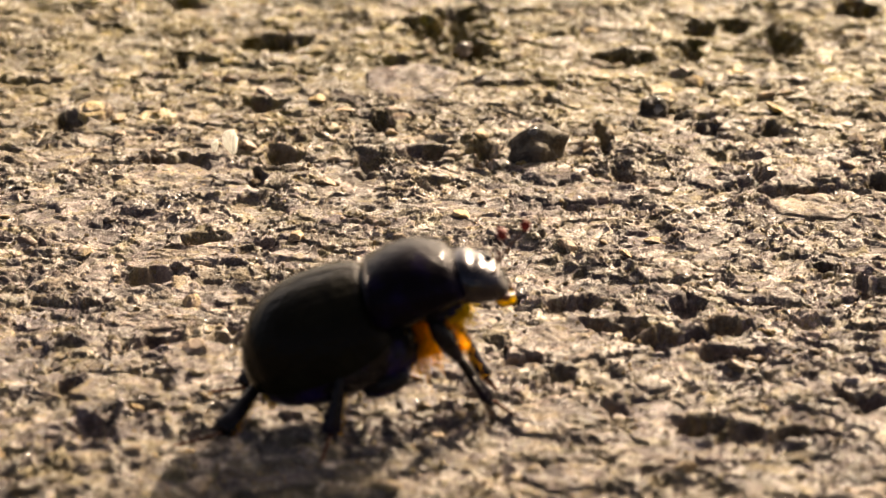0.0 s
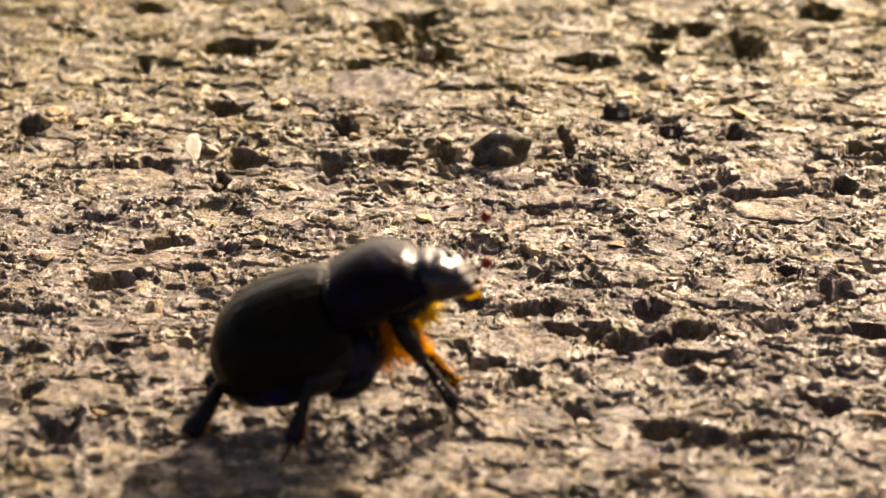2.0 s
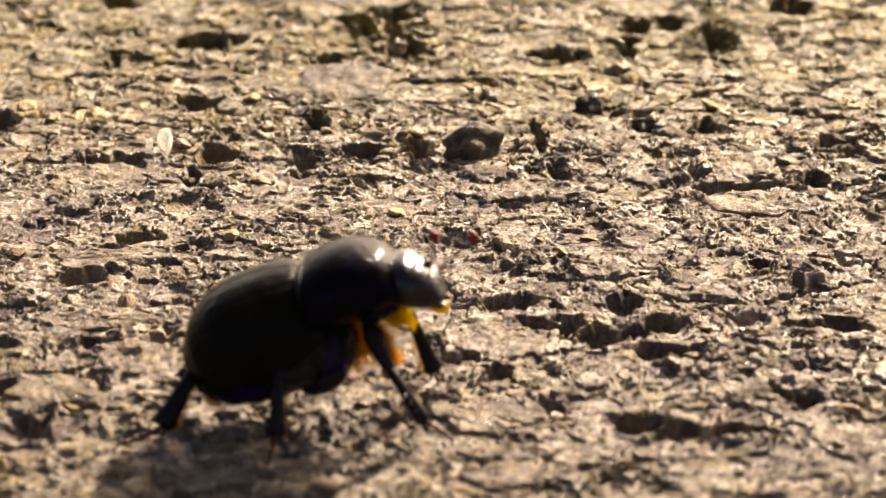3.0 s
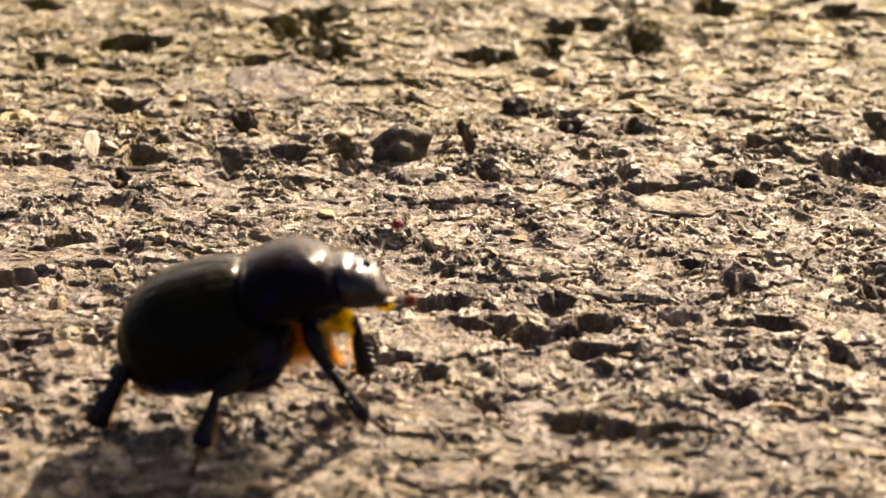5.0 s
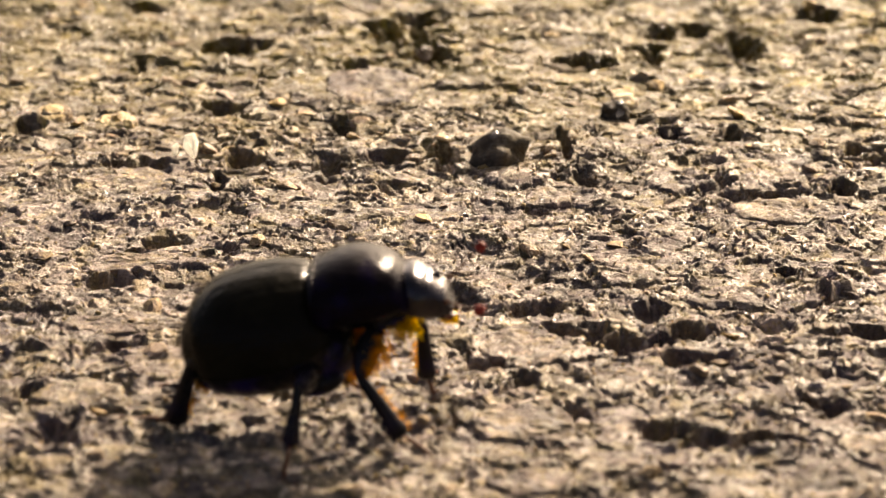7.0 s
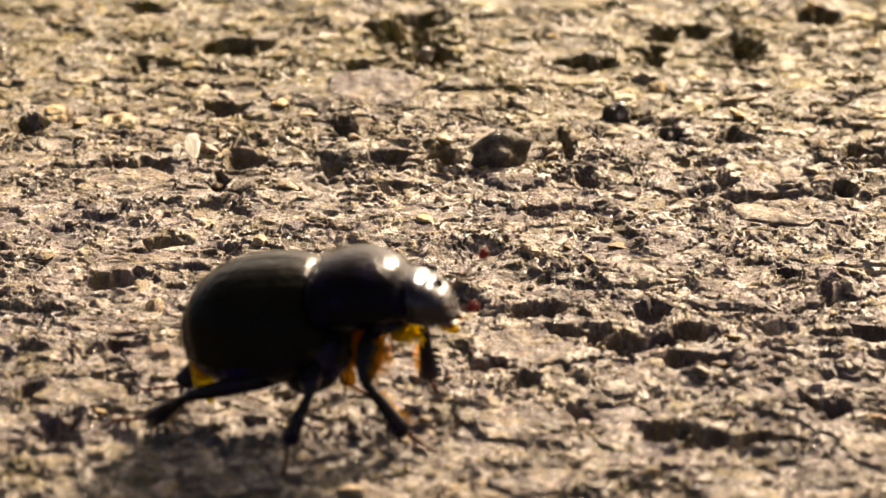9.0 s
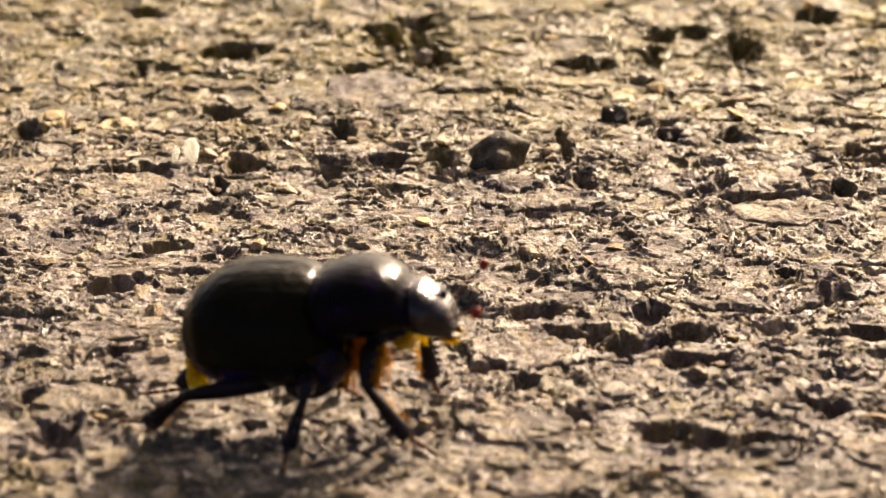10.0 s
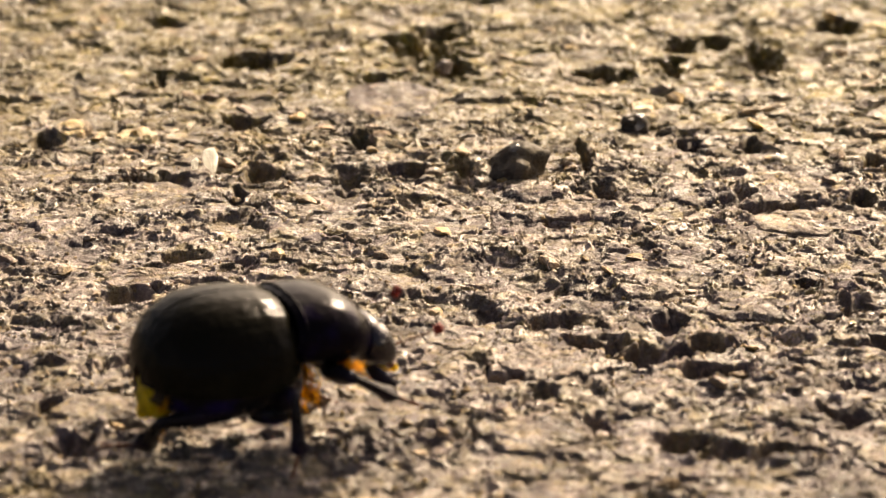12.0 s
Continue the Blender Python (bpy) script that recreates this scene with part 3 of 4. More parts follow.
def build_front():
    rows = []
    for i in range(41):
        x = -0.25 + 5.45 * i / 40
        top, bottom, half = glide(FRONT, x)
        rows.append([around(top, bottom, half, x, 2 * math.pi * k / 56) for k in range(56)])
    s = Shape().grid(rows, closed=True)
    s.grid([rows[0], [(p[0] + 0.1, p[1] * 0.9, 0.6 + (p[2] - 0.6) * 0.9) for p in rows[0]], [(0.3, 0, 0.6)] * 56], closed=True)
    s.grid([rows[-1], [(5.15, p[1] * 0.8, 0.1 + (p[2] - 0.1) * 0.8) for p in rows[-1]], [(5.0, 0, 0.1)] * 56], closed=True)
    pronotum = s.part("pronotum", PRONOTUM, beetle, "glossy black neck shield with a partly painted violet gleam")
    # raised rim along the rear edge
    back = glide(FRONT, 0.15)
    Shape().tube([around(back[0] + 0.02, back[1], back[2] + 0.02, 0.12, radians(-20 + 220 * k / 40)) for k in range(41)], [0.09] * 41, 6).part("rear_rim", PRONOTUM, pronotum)
    front = glide(FRONT, 5.1)
    Shape().tube([around(front[0] + 0.02, front[1], front[2] + 0.02, 5.12, radians(-30 + 240 * k / 40)) for k in range(41)], [0.08] * 41, 6).part("front_rim", PRONOTUM, pronotum)
    Shape().bead((3.3, 0, -1.0), (1.5, 2.0, 0.75), n=20, m=12).part("throat_plate", BELLY, pronotum)

    # the head: zero at the neck
    stations = [(-0.6, 1.4, -1.2, 1.9), (0.0, 1.58, -1.25, 2.2), (0.9, 1.45, -1.25, 2.3), (1.6, 1.18, -1.2, 2.05), (2.2, 0.75, -1.1, 1.7), (2.65, 0.1, -0.9, 1.25), (2.85, -0.4, -0.75, 0.7)]
    rows = []
    for i in range(33):
        x = -0.6 + 3.45 * i / 32
        top, bottom, half = glide(stations, x)
        dent = 0.045 * math.sin(x * 6.5)
        rows.append([around(top + dent * max(0, math.sin(2 * math.pi * k / 40)), bottom, half, x, 2 * math.pi * k / 40, power=2.7) for k in range(40)])
    s = Shape().grid(rows, closed=True).grid([rows[-1], [(2.8, 0, -0.58)] * 40], closed=True).grid([rows[0], [(-0.6, 0, 0)] * 40], closed=True)
    s.tube([(0.8, -1.1, 1.4), (1.35, -0.6, 1.32), (1.5, 0, 1.3), (1.35, 0.6, 1.32), (0.8, 1.1, 1.4)], [0.05, 0.11, 0.14, 0.11, 0.05], 8)
    s.bead((1.55, 0, 1.15), (0.28, 0.3, 0.34))
    head = s.part("head", HEADSHELL, beetle, "glossy black head with a flat face shield")
    for side in (-1, 1):
        Shape().bead((0.75, side * 2.15, 0.25), (0.42, 0.24, 0.38)).part("eye", EYE_MAT, head, "small black eye")
        Shape().tube([(2.1, side * 1.0, -0.8), (2.75, side * 0.95, -0.85), (3.1, side * 0.55, -0.8), (3.2, side * 0.15, -0.75)], [0.26, 0.24, 0.16, 0.05], 8).part("mandible", TARSUS, head, "dark brown jaw")
        Shape().tube([(2.0, side * 0.7, -1.1), (2.5, side * 0.95, -1.22), (2.85, side * 0.9, -1.2)], [0.1, 0.12, 0.1], 7).bead((3.0, side * 0.9, -1.0), (0.26, 0.22, 0.26)).part("palp", PALP, head, "amber mouth feeler")
    return pronotum, head


pronotum, head = build_front()


def build_antenna(side):
    """Zero at its root; it points along x."""
    s = Shape().tube([(0, 0, 0), (0.35, 0, 0.05), (0.9, 0, 0.1)], [0.1, 0.12, 0.11], 7)
    for k in range(7):
        s.bead((1.02 + 0.27 * k, 0, 0.1), (0.16, 0.08, 0.08), n=8, m=5)
    stalk = s.part("antenna_stalk", TARSUS, head, "thin brown jointed feeler stalk")
    s = Shape()
    for k in range(3):
        s.bead((3.1 + 0.17 * k, 0, 0.1 + 0.03 * k), (0.15, 0.29, 0.33), n=12, m=8)
    club = s.part("antenna_club", CLUB, head, "dark red three-leaved feeler club")
    return stalk, club


antennae = {side: build_antenna(side) for side in (-1, 1)}


def hairs(s, rng, root, way, spread, length, count, r=0.028):
    """Bristles from points about root, along way."""
    for _ in range(count):
        p = Vector(root) + Vector((rng.gauss(0, 1) * spread[0], rng.gauss(0, 1) * spread[1], rng.gauss(0, 1) * spread[2]))
        d = (Vector(way) + Vector((rng.gauss(0, 0.3), rng.gauss(0, 0.3), rng.gauss(0, 0.3)))).normalized()
        ln = length * (0.6 + 0.6 * rng.random())
        bow = Vector((rng.gauss(0, 0.1), rng.gauss(0, 0.1), -0.15)) * ln
        s.tube([p, p + d * ln * 0.5 + bow * 0.3, p + d * ln + bow], [r, r * 0.8, r * 0.15], 3)


def build_fringes():
    rng = random.Random(5)
    s = Shape()
    hairs(s, rng, (1.3, 0.5, -1.9), (-0.05, 0.0, -1.0), (0.65, 0.9, 0.45), 2.0, 420, 0.045)
    s.part("breast_hair", HAIR, pronotum, "thick tuft of amber hairs")
    s = Shape()
    hairs(s, rng, (4.3, -0.4, -1.3), (0.25, 0, -1.0), (0.35, 0.9, 0.25), 0.95, 150, 0.04)
    s.part("throat_hair", GOLD, pronotum, "golden hairs under the neck")
    s = Shape()
    for k in range(60):
        a = radians(200 + 140 * k / 59)
        p = around(*glide(REAR, -8.0), -8.0, a)
        hairs(s, rng, (p[0], p[1] * 0.9, p[2] * 0.9), (-0.8, 0, -0.7), (0.1, 0.1, 0.1), 0.35, 3, 0.022)
    s.part("belly_hair", HAIR, beetle, "short amber hairs along the belly edge")


build_fringes()

s = Shape().bead((0, 0, 0), (0.8, 1.4, 1.1), n=20, m=12).bead((-0.35, 0.1, -1.0), (0.6, 1.1, 1.0), n=16, m=10).bead((0.1, -0.9, -1.5), (0.5, 0.45, 0.75)).bead((-0.5, 0.5, -1.7), (0.4, 0.5, 0.55))
abdomen_tip = s.part("abdomen_tip", MEMBRANE, beetle, "yellow soft tip of the hind body")

# legs: root in the beetle's space, lengths of thigh and shin, outward bend
LEGS = {
    "fore": dict(root=(2.8, 1.7, -1.4), thigh=2.8, shin=4.2, wide=0.58, teeth=5, stout=1.35),
    "mid": dict(root=(-1.3, 2.4, -2.7), thigh=3.1, shin=3.3, wide=0.62, teeth=3, stout=1.35),
    "hind": dict(root=(-3.0, 2.2, -2.9), thigh=5.8, shin=4.3, wide=0.68, teeth=4, stout=1.3),
}


def build_leg(kind, side):
    """Thigh, shin and foot, each pointing along x from its joint, with z to the outside of the bend."""
    g = LEGS[kind]
    rng = random.Random(len(kind) * 7 + side)
    t, l, w = g["thigh"], g["shin"], g["wide"]
    s = Shape().tube([(-0.35, 0, 0), (0, 0, 0), (t * 0.25, 0, 0.05), (t * 0.6, 0, 0.03), (t * 0.9, 0, 0), (t, 0, 0), (t + 0.12, 0, 0)], [b * g["stout"] for b in (0.3, 0.45, 0.62, 0.6, 0.42, 0.36, 0.2)], 12, 0.72)
    thigh = s.part("thigh", LEG, beetle, "black stout thigh")
    if kind == "fore":
        h = Shape()
        for k in range(26):
            hairs(h, rng, (t * (0.08 + 0.8 * k / 25), -side * 0.3, 0.0), (0.35, -side * 0.9, -0.1), (0.05, 0.05, 0.15), 0.75, 8, 0.035)
        # far fringe takes the yellower colour to stand for its backlit glow
        h.part("thigh_hair", GOLD if side > 0 else HAIR, thigh, "amber hair fringe")
    s = Shape().tube([(-0.1, 0, 0), (0.1, 0, 0), (l * 0.4, 0, 0), (l * 0.75, 0, 0.03), (l * 0.95, 0, 0.06), (l + 0.05, 0, 0.06)], [0.22, 0.32, w * 0.70, w * 0.86, w * 1.12, w * 0.8], 10, 0.78)
    for k in range(g["teeth"]):
        x = l * (0.42 + 0.54 * k / max(1, g["teeth"] - 1))
        s.spike((x, 0, w * 0.7), (x + 0.3, 0, w * 0.7 + 0.5), 0.16)
    s.spike((l, 0.1, -0.1), (l + 0.75, 0.2, -0.35), 0.1).spike((l, -0.1, 0.1), (l + 0.6, -0.25, 0.25), 0.1)
    shin = s.part("shin", LEG, beetle, "black toothed shin")
    h = Shape()
    for k in range(18):
        hairs(h, rng, (l * (0.3 + 0.65 * k / 17), 0, -w * 0.7), (0.7, 0, -0.7), (0.03, 0.12, 0.04), 0.5, 3, 0.022)
    h.part("shin_hair", HAIR, shin, "sparse amber bristles")
    n = 5
    length = 3.2 if kind == "hind" else 2.4
    s = Shape()
    for k in range(n):
        x = length * 0.8 * k / n
        s.tube([(x, 0, 0), (x + length * 0.10, 0, 0.01), (x + length * 0.15, 0, 0)], [0.09, 0.15, 0.10], 7)
        s.spike((x + length * 0.14, 0, -0.05), (x + length * 0.2, 0.05, -0.2), 0.03, 4)
    s.tube([(length * 0.78, 0, 0), (length * 0.84, 0, 0)], [0.10, 0.11], 7)
    for w2 in (-1, 1):
        s.tube([(length * 0.83, 0, 0), (length * 0.93, 0.13 * w2, 0.02), (length, 0.2 * w2, -0.12)], [0.06, 0.05, 0.015], 5)
    foot = s.part("foot", TARSUS, beetle, "thin brown jointed foot with two claws")
    return thigh, shin, foot


legs = {(kind, side): build_leg(kind, side) for kind in LEGS for side in (-1, 1)}


# ---- stones, chips and grit of the ground ----
def build_stones():
    for i, row in enumerate(SLABS):
        slab(i, *row)
    kinds = [mesh_of("stone", *lump(seed, 7 + seed % 5), CHIP, False) for seed in range(14)]
    rng = random.Random(21)

    def chip(x, y, size, flat, mesh, name="stone", sunk=0.16):
        ob = new(name, mesh)
        if name == "stone":
            ob.parent = ground
        ob.location = (x * MM, y * MM, (max(level(x, y), -0.5) + size * flat * sunk) * MM)
        ob.rotation_euler = (rng.gauss(0, 0.25), rng.gauss(0, 0.25), rng.random() * 6.28)
        ob.scale = (size * (0.8 + 0.5 * rng.random()), size * (0.8 + 0.4 * rng.random()), size * flat)
        return ob

    for _ in range(270):
        chip(rng.uniform(-40, 56), -42 + 108 * rng.random() ** 1.25, 0.7 + 1.5 * rng.random() ** 2, 0.35 + 0.3 * rng.random(), rng.choice(kinds), sunk=0.02)
    pale = [mesh_of("grain", *lump(40 + k, 9), STONE_PALE, False) for k in range(3)]
    white = mesh_of("grain", *lump(43, 9), PALE, False)
    tan = [mesh_of("grain", *lump(50 + k, 8), TAN, False) for k in range(2)]
    for x, y, size in ((-16.8, 23.9, 0.8), (-12.1, 61.3, 1.1), (17.2, 36.9, 1.9), (31.1, 47.2, 1.4), (-15.5, -17.7, 0.6), (-26.6, 31.6, 2.0), (-9.1, 23.3, 0.9), (23.7, 43.5, 1.3), (-2.3, 40.5, 0.8), (19.9, -32.1, 0.6), (15.5, -27.8, 0.6), (27.7, 49.8, 0.7), (30.7, 46.5, 1.4), (38.3, 41.0, 1.3), (41.0, 35.3, 1.3), (27.7, 37.7, 1.1), (29.8, -16.4, 0.9), (28.0, 38.3, 1.0), (10.8, 37.0, 1.3)):
        tagged(chip(x, y, size * 0.9, 0.5, rng.choice(pale), "pale_pebble", 0.25), "small pale dusty pebble lying on the asphalt", "pebble", "pale pebbles")
    x, y = (-15.7, 21.9)
    upright = chip(x, y, 1.3, 1.75, white, "quartz_grain", 0.45)
    tagged(upright, "bright white upright quartz grain in the asphalt", "pebble")
    tagged(chip(x - 1.15, y + 0.2, 0.85, 1.2, white, "quartz_grain", 0.45), "small white quartz grain beside a larger one", "pebble")
    for x, y, size in ((-18.0, 0.2, 0.8), (11.2, -15.2, 0.8), (20.7, -15.9, 1.2), (20.2, -15.3, 1.0), (34.7, 63.7, 1.9), (-21.6, 30.8, 2.2), (-24.6, 28.6, 1.6), (25.4, 32.1, 1.6), (-15.0, 23.8, 1.2), (-9.7, 34.3, 1.9), (-27.7, 60.7, 1.4), (36.3, 31.2, 1.5), (25.6, 31.6, 1.6), (34.6, 63.3, 1.5), (36.2, 29.4, 1.4)):
        tagged(chip(x, y, size * 0.8, 0.5, rng.choice(tan), "yellow_pebble", 0.35), "small dusty yellow pebble lying on the asphalt", "pebble", "yellow pebbles")
    # lumps that stand proud of the rest, coloured dark for their shaded near side
    for k, (x, y, wide, deep, high, turn) in enumerate(((7.0, 21.2, 4.6, 3.4, 3.6, 0.3), (16.3, 32.6, 2.7, 2.2, 2.0, 0.9), (18.7, 31.0, 1.9, 1.6, 1.6, 0.2))):
        lumpy = new("dark_pebble", mesh_of("pebble", *boulder(60 + k), SHADED_STONE))
        lumpy.location, lumpy.rotation_euler, lumpy.scale = (x * MM, y * MM, (level(x, y) + 0.12 * high) * MM), (0.15, -0.1, turn), (wide, deep, high)
        tagged(lumpy, "rounded pebble bedded in the asphalt, coloured dark for its shaded near side", "pebble", "dark pebbles")
    # loose grit, too small to count
    count = 9000
    bm_v, bm_f = [], []
    spots = np.array([(rng.uniform(-42, 62), -45 + 118 * rng.random() ** 1.3) for _ in range(count)])
    zs = ground_height(spots[:, 0].copy(), spots[:, 1].copy())
    for (x, y), z in zip(spots, zs):
        size = 0.10 + 0.30 * rng.random() ** 3
        verts, faces = small[rng.randrange(len(small))]
        turn = Euler((rng.random() * 6, rng.random() * 6, rng.random() * 6)).to_matrix()
        first = len(bm_v)
        bm_v.extend(Vector((x, y, z + size * 0.2)) + (turn @ v) * size for v in verts)
        bm_f.extend([[first + k for k in f] for f in faces])
    tagged(part("grit", bm_v, bm_f, GRIT, ground, "loose sand grains", smooth=False), kind="stuff")


def small_lump(seed):
    """A sharp crumb of a dozen points."""
    rng = random.Random(seed)
    bm = bmesh.new()
    bmesh.ops.create_icosphere(bm, subdivisions=1, radius=0.5)
    for v in bm.verts:
        v.co *= 0.65 + 0.6 * rng.random()
        v.co.z *= 0.75
    out = [v.co.copy() for v in bm.verts], [[v.index for v in f.verts] for f in bm.faces]
    bm.free()
    return out


small = [small_lump(k) for k in range(6)]
build_stones()


# ---- the beetle's movement ----
LINE = -31.5  # the beetle stands along this line
# seconds, x and z of the back at the joint behind the neck shield, lift of the body, lift of the head, turn, droop of the neck shield
STANCE_RAISED = [
    (0, -4.9, 10.2, 25.0, -0.6, 0.0, 4.1), (0.5, -5.1, 10.0, 26.7, 3.8, -2.2, 6.1), (1, -5.0, 10.2, 27.9, 1.8, -4.3, 8.0), (1.5, -4.9, 10.4, 29.1, -0.4, -6.5, 10.0),
    (2, -4.8, 10.4, 27.0, 8.5, -5.5, 3.0), (2.5, -5.0, 10.5, 26.8, 0.3, -4.5, 7.0), (3, -4.9, 10.3, 28.4, -8.0, -6.5, 8.6), (5, -4.4, 10.6, 22.5, -0.1, -6.0, 7.1),
    (5.5, -5.2, 10.7, 25.0, -8.4, -4.5, 12.4), (6, -5.8, 10.5, 28.0, -12.5, -8.0, 11.5), (6.5, -6.1, 10.3, 24.9, -10.1, -11.5, 4.5),
]
STANCE_LEVEL = [
    (7, -5.7, 10.6, 18.8, -8.5, -4.2, 5.2), (9, -5.4, 10.8, 14.1, -7.9, -11.5, 4.0), (9.5, -5.0, 11.0, 12.5, -1.5, -8.0, 7.5), (10, -5.0, 10.6, 9.8, -14.0, -11.2, 1.0),
    (10.5, -5.6, 10.4, 12.5, -15.0, -4.0, 2.5), (11, -5.3, 10.6, 6.0, -8.5, 2.5, 11.5), (11.5, -6.5, 10.3, 3.8, -13.1, 6.2, 5.4), (12, -8.6, 9.7, 1.4, -24.0, 26.8, 10.0),
]
# where each foot joint stands and where its claws lie: seconds, then two places in mm
FORE_NEAR = [
    (0, 2.7, -30.3, 1.1, 4.4, -31.4, 0.3), (1.5, 2.6, -31.7, 1.1, 4.3, -32.8, 0.3), (2, 3.0, -30.9, 1.1, 4.7, -32.0, 0.3), (2.5, 2.6, -32.6, 1.1, 4.3, -33.7, 0.3),
    (3, 2.5, -33.8, 1.1, 4.2, -34.9, 0.3), (5, 2.8, -33.0, 1.1, 4.5, -34.1, 0.3), (5.5, 2.4, -32.2, 1.1, 4.1, -33.3, 0.3), (6, -0.1, -32.7, 1.1, 1.6, -33.8, 0.3),
    (6.5, -0.5, -34.1, 1.1, 1.2, -35.2, 0.3),
]
FORE_NEAR_LATER = [
    (7, -0.3, -35.2, 1.1, 1.4, -36.3, 0.3), (9, -0.2, -34.8, 1.1, 1.5, -35.9, 0.3), (9.5, -0.2, -34.9, 1.1, 1.5, -36.0, 0.3), (10, -0.1, -34.7, 1.1, 1.6, -35.8, 0.3),
    (10.5, -0.4, -33.8, 1.1, 1.3, -34.9, 0.3), (11, -0.4, -33.9, 1.1, 1.3, -35.0, 0.3), (11.5, -1.0, -32.6, 1.1, 0.7, -33.7, 0.3), (12, -2.1, -31.2, 2.8, -0.2, -30.5, 1.8),
]
MID_NEAR = [
    (0, -6.4, -36.6, 1.5, -7.0, -38.8, 0.3), (1.5, -6.3, -37.0, 1.5, -6.8, -39.2, 0.3), (2, -6.4, -37.1, 1.5, -7.1, -37.1, 0.3), (2.5, -6.4, -37.7, 1.5, -6.7, -38.2, 0.3),
    (3, -5.9, -37.1, 1.5, -6.3, -37.8, 0.3), (5, -6.5, -38.3, 1.5, -6.9, -38.7, 0.3), (5.5, -6.5, -36.3, 1.5, -6.7, -37.6, 0.3), (6, -6.7, -36.3, 1.5, -6.9, -36.1, 0.3),
    (6.5, -6.9, -36.5, 1.5, -7.2, -36.1, 0.3),
]
MID_NEAR_LATER = [
    (7, -6.6, -37.6, 1.5, -6.9, -38.6, 0.3), (9, -6.8, -37.2, 1.5, -7.0, -38.9, 0.3), (9.5, -6.8, -37.8, 1.5, -7.1, -38.2, 0.3), (10, -6.8, -37.4, 1.5, -7.1, -37.9, 0.3),
    (10.5, -6.9, -37.2, 1.5, -7.0, -38.1, 0.3), (11, -6.5, -36.9, 1.5, -6.7, -37.5, 0.3), (11.5, -6.7, -36.4, 1.5, -6.6, -38.6, 0.3), (12, -7.2, -36.9, 1.5, -7.7, -40.2, 0.3),
]
HIND_NEAR = [
    (0, -12.7, -35.4, 1.0, -15.6, -35.8, 0.3), (1.5, -12.4, -35.2, 1.0, -15.8, -36.0, 0.3), (2, -12.4, -35.0, 1.0, -15.6, -35.8, 0.3), (2.5, -12.5, -34.7, 1.0, -15.6, -35.7, 0.3),
    (3, -12.5, -34.5, 1.0, -14.4, -34.9, 0.3), (5, -12.7, -33.8, 1.0, -15.5, -35.5, 0.3), (5.5, -12.8, -32.6, 1.0, -14.6, -33.0, 0.3), (6, -14.6, -33.3, 1.0, -15.9, -35.0, 0.3),
    (6.5, -14.1, -30.9, 1.0, -16.5, -29.5, 0.3),
]
HIND_NEAR_LATER = [
    (7, -13.4, -32.9, 1.0, -15.9, -30.5, 0.3), (9, -14.7, -32.3, 1.0, -17.3, -31.2, 0.3), (9.5, -14.8, -32.6, 1.0, -17.3, -30.4, 0.3), (10, -14.9, -32.2, 1.0, -17.0, -30.4, 0.3),
    (10.5, -15.5, -33.1, 3.0, -17.5, -30.8, 2.2), (11, -15.2, -33.6, 1.0, -18.4, -33.9, 0.3), (11.5, -16.0, -32.7, 1.0, -19.6, -33.7, 0.3), (12, -16.1, -34.2, 1.0, -19.5, -33.1, 0.3),
]
FORE_FAR = [
    (0, 2.5, -28.7, 1.8, 3.3, -27.1, 0.3), (1.5, 2.6, -27.7, 1.8, 3.3, -25.7, 0.3), (2, 2.9, -29.0, 1.8, 3.2, -27.0, 0.3), (2.5, 3.1, -28.0, 1.8, 3.6, -26.5, 0.3),
    (3, 3.2, -27.8, 1.8, 3.6, -25.9, 0.3), (5, 3.0, -27.8, 1.8, 3.3, -26.0, 0.3), (5.5, 3.3, -28.1, 1.8, 3.9, -26.1, 0.3), (6, 2.6, -27.6, 1.8, 3.1, -26.9, 0.3),
    (6.5, 1.3, -28.8, 5.5, 3.5, -28.5, 3.8),
]
FORE_FAR_LATER = [
    (7, 1.2, -27.7, 1.8, 1.7, -26.7, 0.3), (9, 1.2, -27.6, 1.8, 1.8, -26.5, 0.3), (9.5, 1.6, -26.1, 1.8, 2.1, -25.8, 0.3), (10, 1.4, -27.1, 1.8, 2.0, -26.5, 0.3),
    (10.5, 0.9, -26.8, 1.8, 1.7, -26.5, 0.3), (11, 0.8, -27.7, 1.8, 1.7, -26.1, 0.3), (11.5, -0.7, -28.1, 1.8, 0.1, -26.3, 0.3), (12, -2.1, -27.8, 1.8, -1.1, -26.0, 0.3),
]
MID_FAR = [(0, -2.7, -25.4, 0.9, -1.7, -24.9, 0.3), (9.5, -3.6, -26.5, 0.9, -2.6, -26.6, 0.3), (12, -6.6, -26.2, 0.9, -5.2, -26.3, 0.3)]
HIND_FAR = [(0, -11.7, -28.2, 1.0, -14.0, -27.3, 0.3), (3, -11.6, -27.4, 1.0, -13.6, -25.7, 0.3), (5.5, -11.8, -26.6, 1.0, -13.9, -25.0, 0.3),
            (9, -13.4, -27.3, 1.0, -15.9, -26.2, 0.3), (10, -13.4, -27.0, 1.0, -15.9, -26.0, 0.3), (12, -13.6, -28.5, 1.0, -16.1, -27.1, 0.3)]
STEPS = {("fore", -1): FORE_NEAR + FORE_NEAR_LATER, ("fore", 1): FORE_FAR + FORE_FAR_LATER, ("mid", -1): MID_NEAR + MID_NEAR_LATER,
         ("mid", 1): MID_FAR, ("hind", -1): HIND_NEAR + HIND_NEAR_LATER, ("hind", 1): HIND_FAR}
